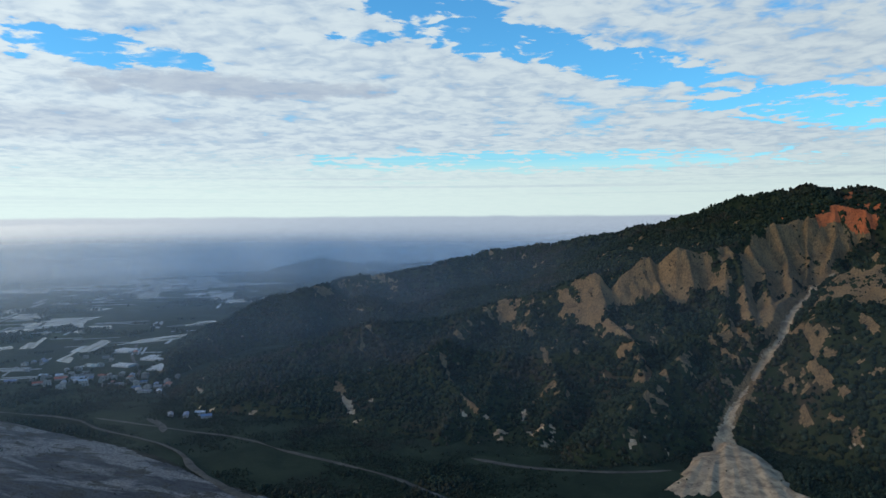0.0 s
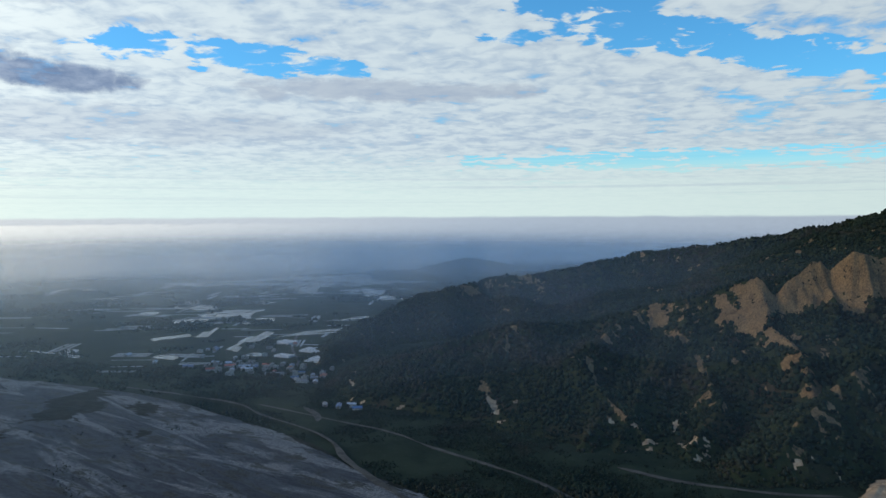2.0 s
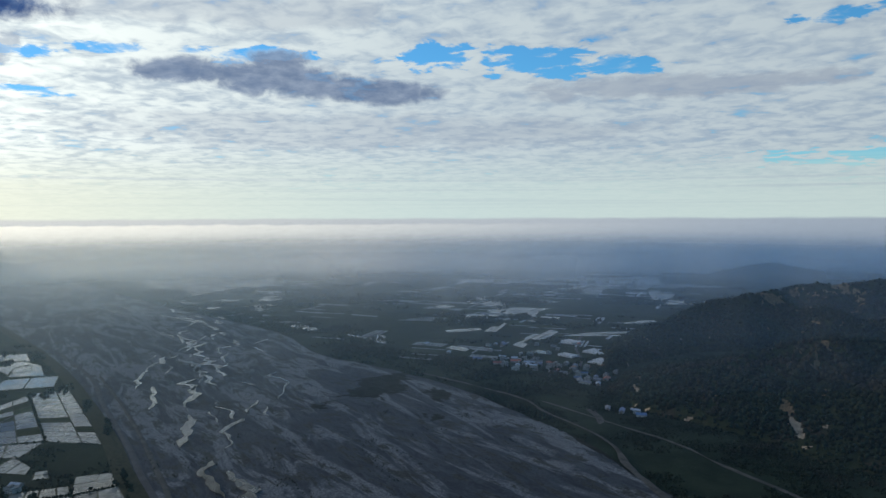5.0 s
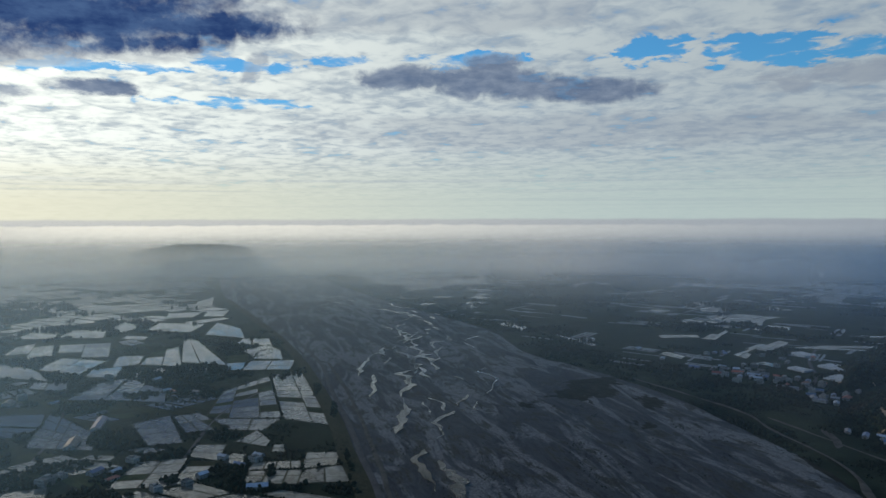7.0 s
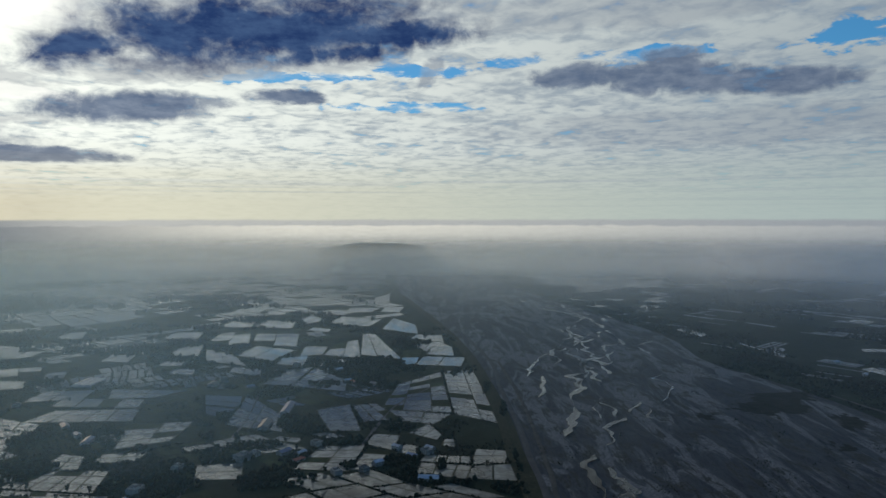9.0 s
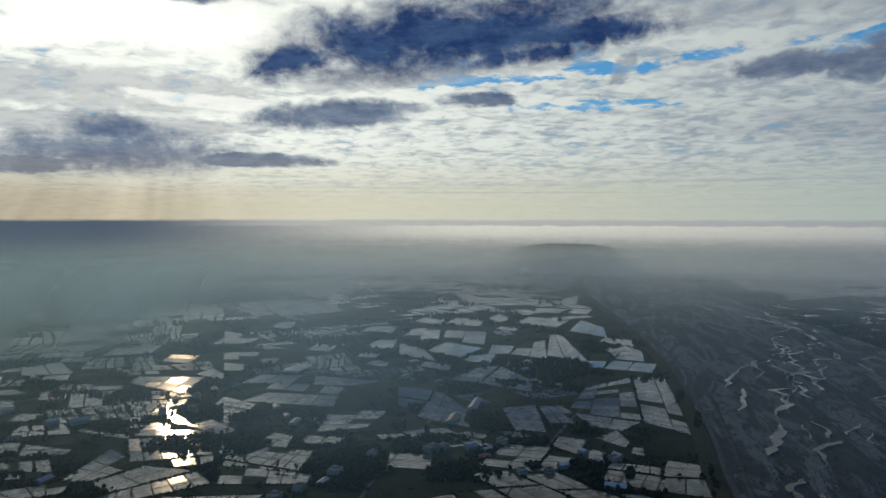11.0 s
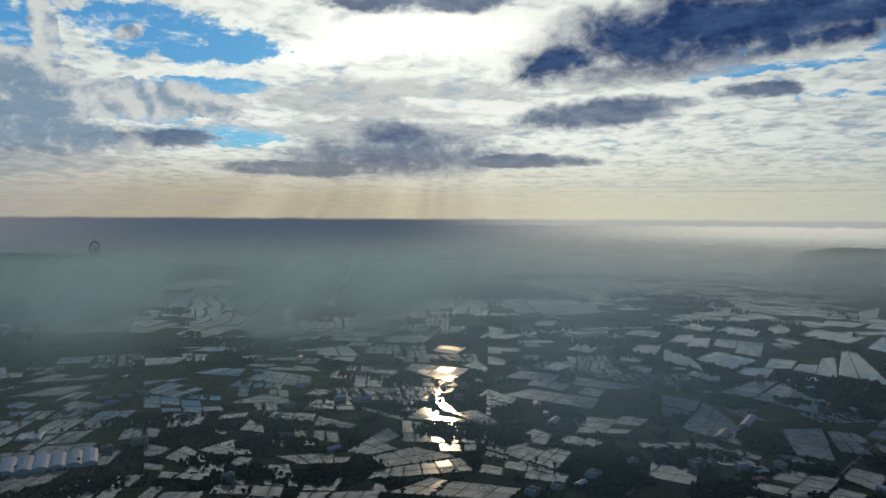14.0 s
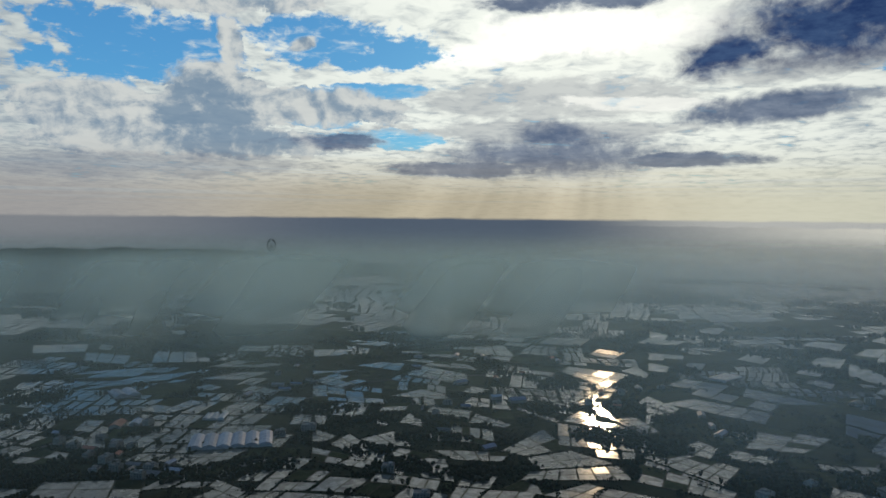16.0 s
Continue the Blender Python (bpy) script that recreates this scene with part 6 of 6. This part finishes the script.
def build_hamlets():
    """Scattered houses: a village at the mountain's foot and farmsteads among the paddies."""
    r = random.Random(21)
    roofs = [(ROOF, "grey"), (WHITE_SHEET, "white"), (BLUE_SHEET, "blue"), (RED_SHEET, "rusty red"), (ROOF, "grey")]
    spots = []
    for cx, cy, sx, sy, count in ((-690, 1500, 130, 45, 34), (-560, 1440, 45, 40, 12), (-400, 1222, 30, 8, 4), (-850, 1650, 150, 120, 14), (-800, -810, 60, 90, 14), (-745, -700, 30, 60, 8), (-940, 330, 50, 40, 5),
                                  (-1350, -150, 150, 120, 9), (-1180, -420, 90, 60, 6), (-1450, 420, 120, 120, 8), (-1600, -500, 180, 160, 10), (-1250, -800, 130, 130, 8), (-940, 450, 25, 20, 4)):
        tries = 0
        while count and tries < 200:
            tries += 1
            x, y = r.gauss(cx, sx * 0.6), r.gauss(cy, sy * 0.6)
            if any(math.hypot(x - a, y - b) < 19 for a, b in spots):
                continue
            if any(abs(x - t[:, 0].mean()) < 130 and inside(np.array([x]), np.array([y]), t)[0] for t in TAKEN) or inside(np.array([x]), np.array([y]), RIVER)[0]:
                continue
            if mountain_height(np.array([float(x)]), np.array([float(y)]))[0] > -1:
                continue
            spots.append((x, y))
            count -= 1
            mat, word = r.choice(roofs)
            if r.random() < 0.35:
                block_house(x, y, r.uniform(9, 13), r.uniform(11, 18), r.choice((2, 2, 3)), r.choice((14, 104)) + r.uniform(-12, 12), "pale concrete townhouse with a flat roof")
            elif r.random() < 0.5:
                gable_house(x, y, r.uniform(8, 11), r.uniform(12, 18), r.choice((3.4, 6.2)), r.choice((14, 104)) + r.uniform(-12, 12), mat, f"small farmhouse with a {word} sheet roof")
            else:
                gable_house(x, y, r.uniform(8, 12), r.uniform(14, 26), r.uniform(3.5, 5), r.choice((14, 104)) + r.uniform(-12, 12), mat, f"farm shed with a {word} sheet roof", "shed", False)
    return spots


HAMLETS = build_hamlets()


# ---------------------------------------------------------------- the viaduct far out on the plain
def viaduct(x0, y0, x1, y1, spans, height):
    """A slim concrete deck on tall piers."""
    thing = new("viaduct")
    length = math.hypot(x1 - x0, y1 - y0)
    bm = bmesh.new()
    box(bm, -length / 2, -5.5, height - 2.6, length / 2, 5.5, height)
    part("deck", bm, CONCRETE, thing)
    for side in (-5.3, 5.3):
        bm = bmesh.new()
        box(bm, -length / 2, side - 0.2, height, length / 2, side + 0.2, height + 1.4)
        part("parapet", bm, CONCRETE, thing)
    for k in range(spans + 1):
        x = -length / 2 + 3 + (length - 6) * k / spans
        bm = bmesh.new()
        box(bm, x - 1.9, -2.6, -0.4, x + 1.9, 2.6, height - 4.1)
        box(bm, x - 2.4, -5.0, height - 4.1, x + 2.4, 5.0, height - 2.65)
        part("pier", bm, CONCRETE, thing)
    thing.matrix_world = pose((x0 + x1) / 2, (y0 + y1) / 2, 0, 0, 0, math.degrees(math.atan2(y1 - y0, x1 - x0)))
    return tagged(thing, "slim concrete viaduct on tall piers in distant haze", "viaduct")


viaduct(-4168, 783, -4299, 1103, 8, 24)


# ---------------------------------------------------------------- the great wheel
def tube(bm, a, b, r, sides=6):
    a, b = Vector(a), Vector(b)
    m = Matrix.Translation((a + b) / 2) @ (b - a).to_track_quat("Z", "Y").to_matrix().to_4x4()
    bmesh.ops.create_cone(bm, cap_ends=True, segments=sides, radius1=r, radius2=r, depth=(b - a).length, matrix=m)


def ferris_wheel(x, y, z, radius, turn):
    thing = new("ferris_wheel")
    hub = radius + 9
    for side in (-2.2, 2.2):
        for rr, thick in ((radius, 1.3), (radius * 0.86, 0.7)):
            bm = bmesh.new()
            k = 60
            for j in range(k):
                p, q = 2 * math.pi * j / k, 2 * math.pi * (j + 1) / k
                tube(bm, (rr * math.cos(p), side, hub + rr * math.sin(p)), (rr * math.cos(q), side, hub + rr * math.sin(q)), thick)
            part("rim", bm, STEEL, thing)
    for j in range(12):
        p = 2 * math.pi * j / 12
        bm = bmesh.new()
        for side in (-2.2, 2.2):
            tube(bm, (1.5 * math.cos(p), side, hub + 1.5 * math.sin(p)), (radius * math.cos(p), side, hub + radius * math.sin(p)), 0.22, 5)
        part("spoke", bm, STEEL, thing)
    bm = bmesh.new()
    tube(bm, (0, -6, hub), (0, 6, hub), 2.6, 14)
    part("hub", bm, STEEL, thing)
    for sx in (-1, 1):
        for sy in (-1, 1):
            bm = bmesh.new()
            tube(bm, (sx * radius * 0.45, sy * 12, -6), (0, sy * 5.5, hub), 1.3, 8)
            part("leg", bm, STEEL, thing)
    for j in range(36):
        p = 2 * math.pi * (j + 0.5) / 36
        bm = bmesh.new()
        bmesh.ops.create_icosphere(bm, subdivisions=1, radius=1.9, matrix=Matrix.Translation(((radius + 2.4) * math.cos(p), 0, hub + (radius + 2.4) * math.sin(p))))
        part("cabin", bm, STEEL, thing)
    thing.matrix_world = pose(x, y, z, 0, 0, turn)
    return tagged(thing, "tall steel ferris wheel standing in distant haze", "ferris wheel")


wx, wy, _ = polar(124.13, 4350, 0)
wheel_z = 340 - 4350 * math.tan(radians(2.95))
ferris_wheel(wx, wy, wheel_z, 36, 124.13 + 48)


# ---------------------------------------------------------------- single trees
def tree(h, spread, seed):
    """A tapered trunk with limbs and a crown of many uneven clumps."""
    r = random.Random(seed)
    thing = new("tree")
    bm = bmesh.new()
    bmesh.ops.create_cone(bm, cap_ends=True, segments=7, radius1=0.26, radius2=0.12, depth=h * 0.6, matrix=Matrix.Translation((0, 0, h * 0.3)))
    for k in range(4):
        a = k * 1.6 + r.random()
        tube(bm, (0, 0, h * (0.3 + 0.06 * k)), (spread * 0.6 * math.cos(a), spread * 0.6 * math.sin(a), h * (0.58 + 0.07 * k)), 0.09, 5)
    part("trunk", bm, BARK, thing)
    bm = bmesh.new()
    for k in range(20):
        a, d = r.uniform(0, 6.28), spread * math.sqrt(r.random()) * 0.8
        z = h * r.uniform(0.38, 0.95)
        s = spread * r.uniform(0.22, 0.42) * (1.15 - 0.5 * abs(z / h - 0.6))
        m = Matrix.Translation((d * math.cos(a), d * math.sin(a), z)) @ Euler((r.random(), r.random(), r.random() * 6)).to_matrix().to_4x4() @ Matrix.Diagonal((s, s, s * 0.8, 1))
        got = bmesh.ops.create_icosphere(bm, subdivisions=1, radius=1, matrix=m)
        for vtx in got["verts"]:
            vtx.co += Vector((r.uniform(-1, 1), r.uniform(-1, 1), r.uniform(-1, 1))) * s * 0.25
    part("crown", bm, LEAVES, thing)
    return tagged(thing, "dark leafy tree on a bank between paddies", "tree", "trees of the plain")


def build_trees():
    r = random.Random(31)
    kinds = [tree(9, 3.4, 1), tree(7, 3.0, 2), tree(12, 3.2, 3), tree(6, 2.6, 4)]
    places = []
    for q in TAKEN:
        mid = q.mean(0)
        if np.hypot(*mid) > 1500:
            continue
        for k in range(4):
            if r.random() < 0.5:
                continue
            a, b = q[k], q[(k + 1) % 4]
            for _ in range(r.choice((1, 1, 2, 4))):
                p = a + (b - a) * r.random()
                p = p + (p - mid) / np.linalg.norm(p - mid) * 3.2
                places.append((float(p[0]), float(p[1])))
    for x, y in HAMLETS:
        for _ in range(2):
            a = r.uniform(0, 6.28)
            places.append((x + 17 * math.cos(a), y + 17 * math.sin(a)))
    places = [p for p in places if not any(abs(p[0] - t[:, 0].mean()) < 150 and inside(np.array([p[0]]), np.array([p[1]]), t)[0] for t in TAKEN)]
    r.shuffle(places)
    for k, (x, y) in enumerate(places[:290]):
        m = pose(x, y, -0.4, 0, 0, r.uniform(0, 360))
        if k < len(kinds):
            kinds[k].matrix_world = m
        else:
            copy_thing(r.choice(kinds), m)


build_trees()

# ---------------------------------------------------------------- sheets standing in for haze over the plain
def build_haze_sheets():
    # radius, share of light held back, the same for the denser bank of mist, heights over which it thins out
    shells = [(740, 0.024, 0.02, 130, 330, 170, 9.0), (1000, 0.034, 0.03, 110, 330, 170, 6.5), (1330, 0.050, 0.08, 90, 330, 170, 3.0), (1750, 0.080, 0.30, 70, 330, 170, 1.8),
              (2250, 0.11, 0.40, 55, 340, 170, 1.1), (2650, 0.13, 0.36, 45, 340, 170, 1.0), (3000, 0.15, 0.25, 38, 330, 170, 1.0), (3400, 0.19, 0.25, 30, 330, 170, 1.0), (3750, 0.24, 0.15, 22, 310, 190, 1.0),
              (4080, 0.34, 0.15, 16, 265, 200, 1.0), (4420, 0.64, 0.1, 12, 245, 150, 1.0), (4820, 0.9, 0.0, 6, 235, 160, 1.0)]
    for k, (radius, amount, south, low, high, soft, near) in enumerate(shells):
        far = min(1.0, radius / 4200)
        mat = haze_sheet_material("haze", amount, south, low, high, soft, near, 340 - radius * math.tan(radians(2.8)), (0.40 + 0.53 * far, 0.73 + 0.20 * far, 1.0 - 0.08 * far))
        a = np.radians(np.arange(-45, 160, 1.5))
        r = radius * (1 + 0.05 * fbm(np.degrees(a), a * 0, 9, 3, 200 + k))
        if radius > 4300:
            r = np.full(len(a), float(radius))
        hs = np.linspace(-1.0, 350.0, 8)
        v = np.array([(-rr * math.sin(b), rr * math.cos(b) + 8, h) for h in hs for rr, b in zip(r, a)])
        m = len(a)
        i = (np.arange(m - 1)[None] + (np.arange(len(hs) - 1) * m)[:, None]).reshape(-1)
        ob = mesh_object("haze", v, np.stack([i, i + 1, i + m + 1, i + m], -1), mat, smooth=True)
        tagged(ob, "thin curved sheet standing in for haze over the plain", "haze", kind="structure")


build_haze_sheets()
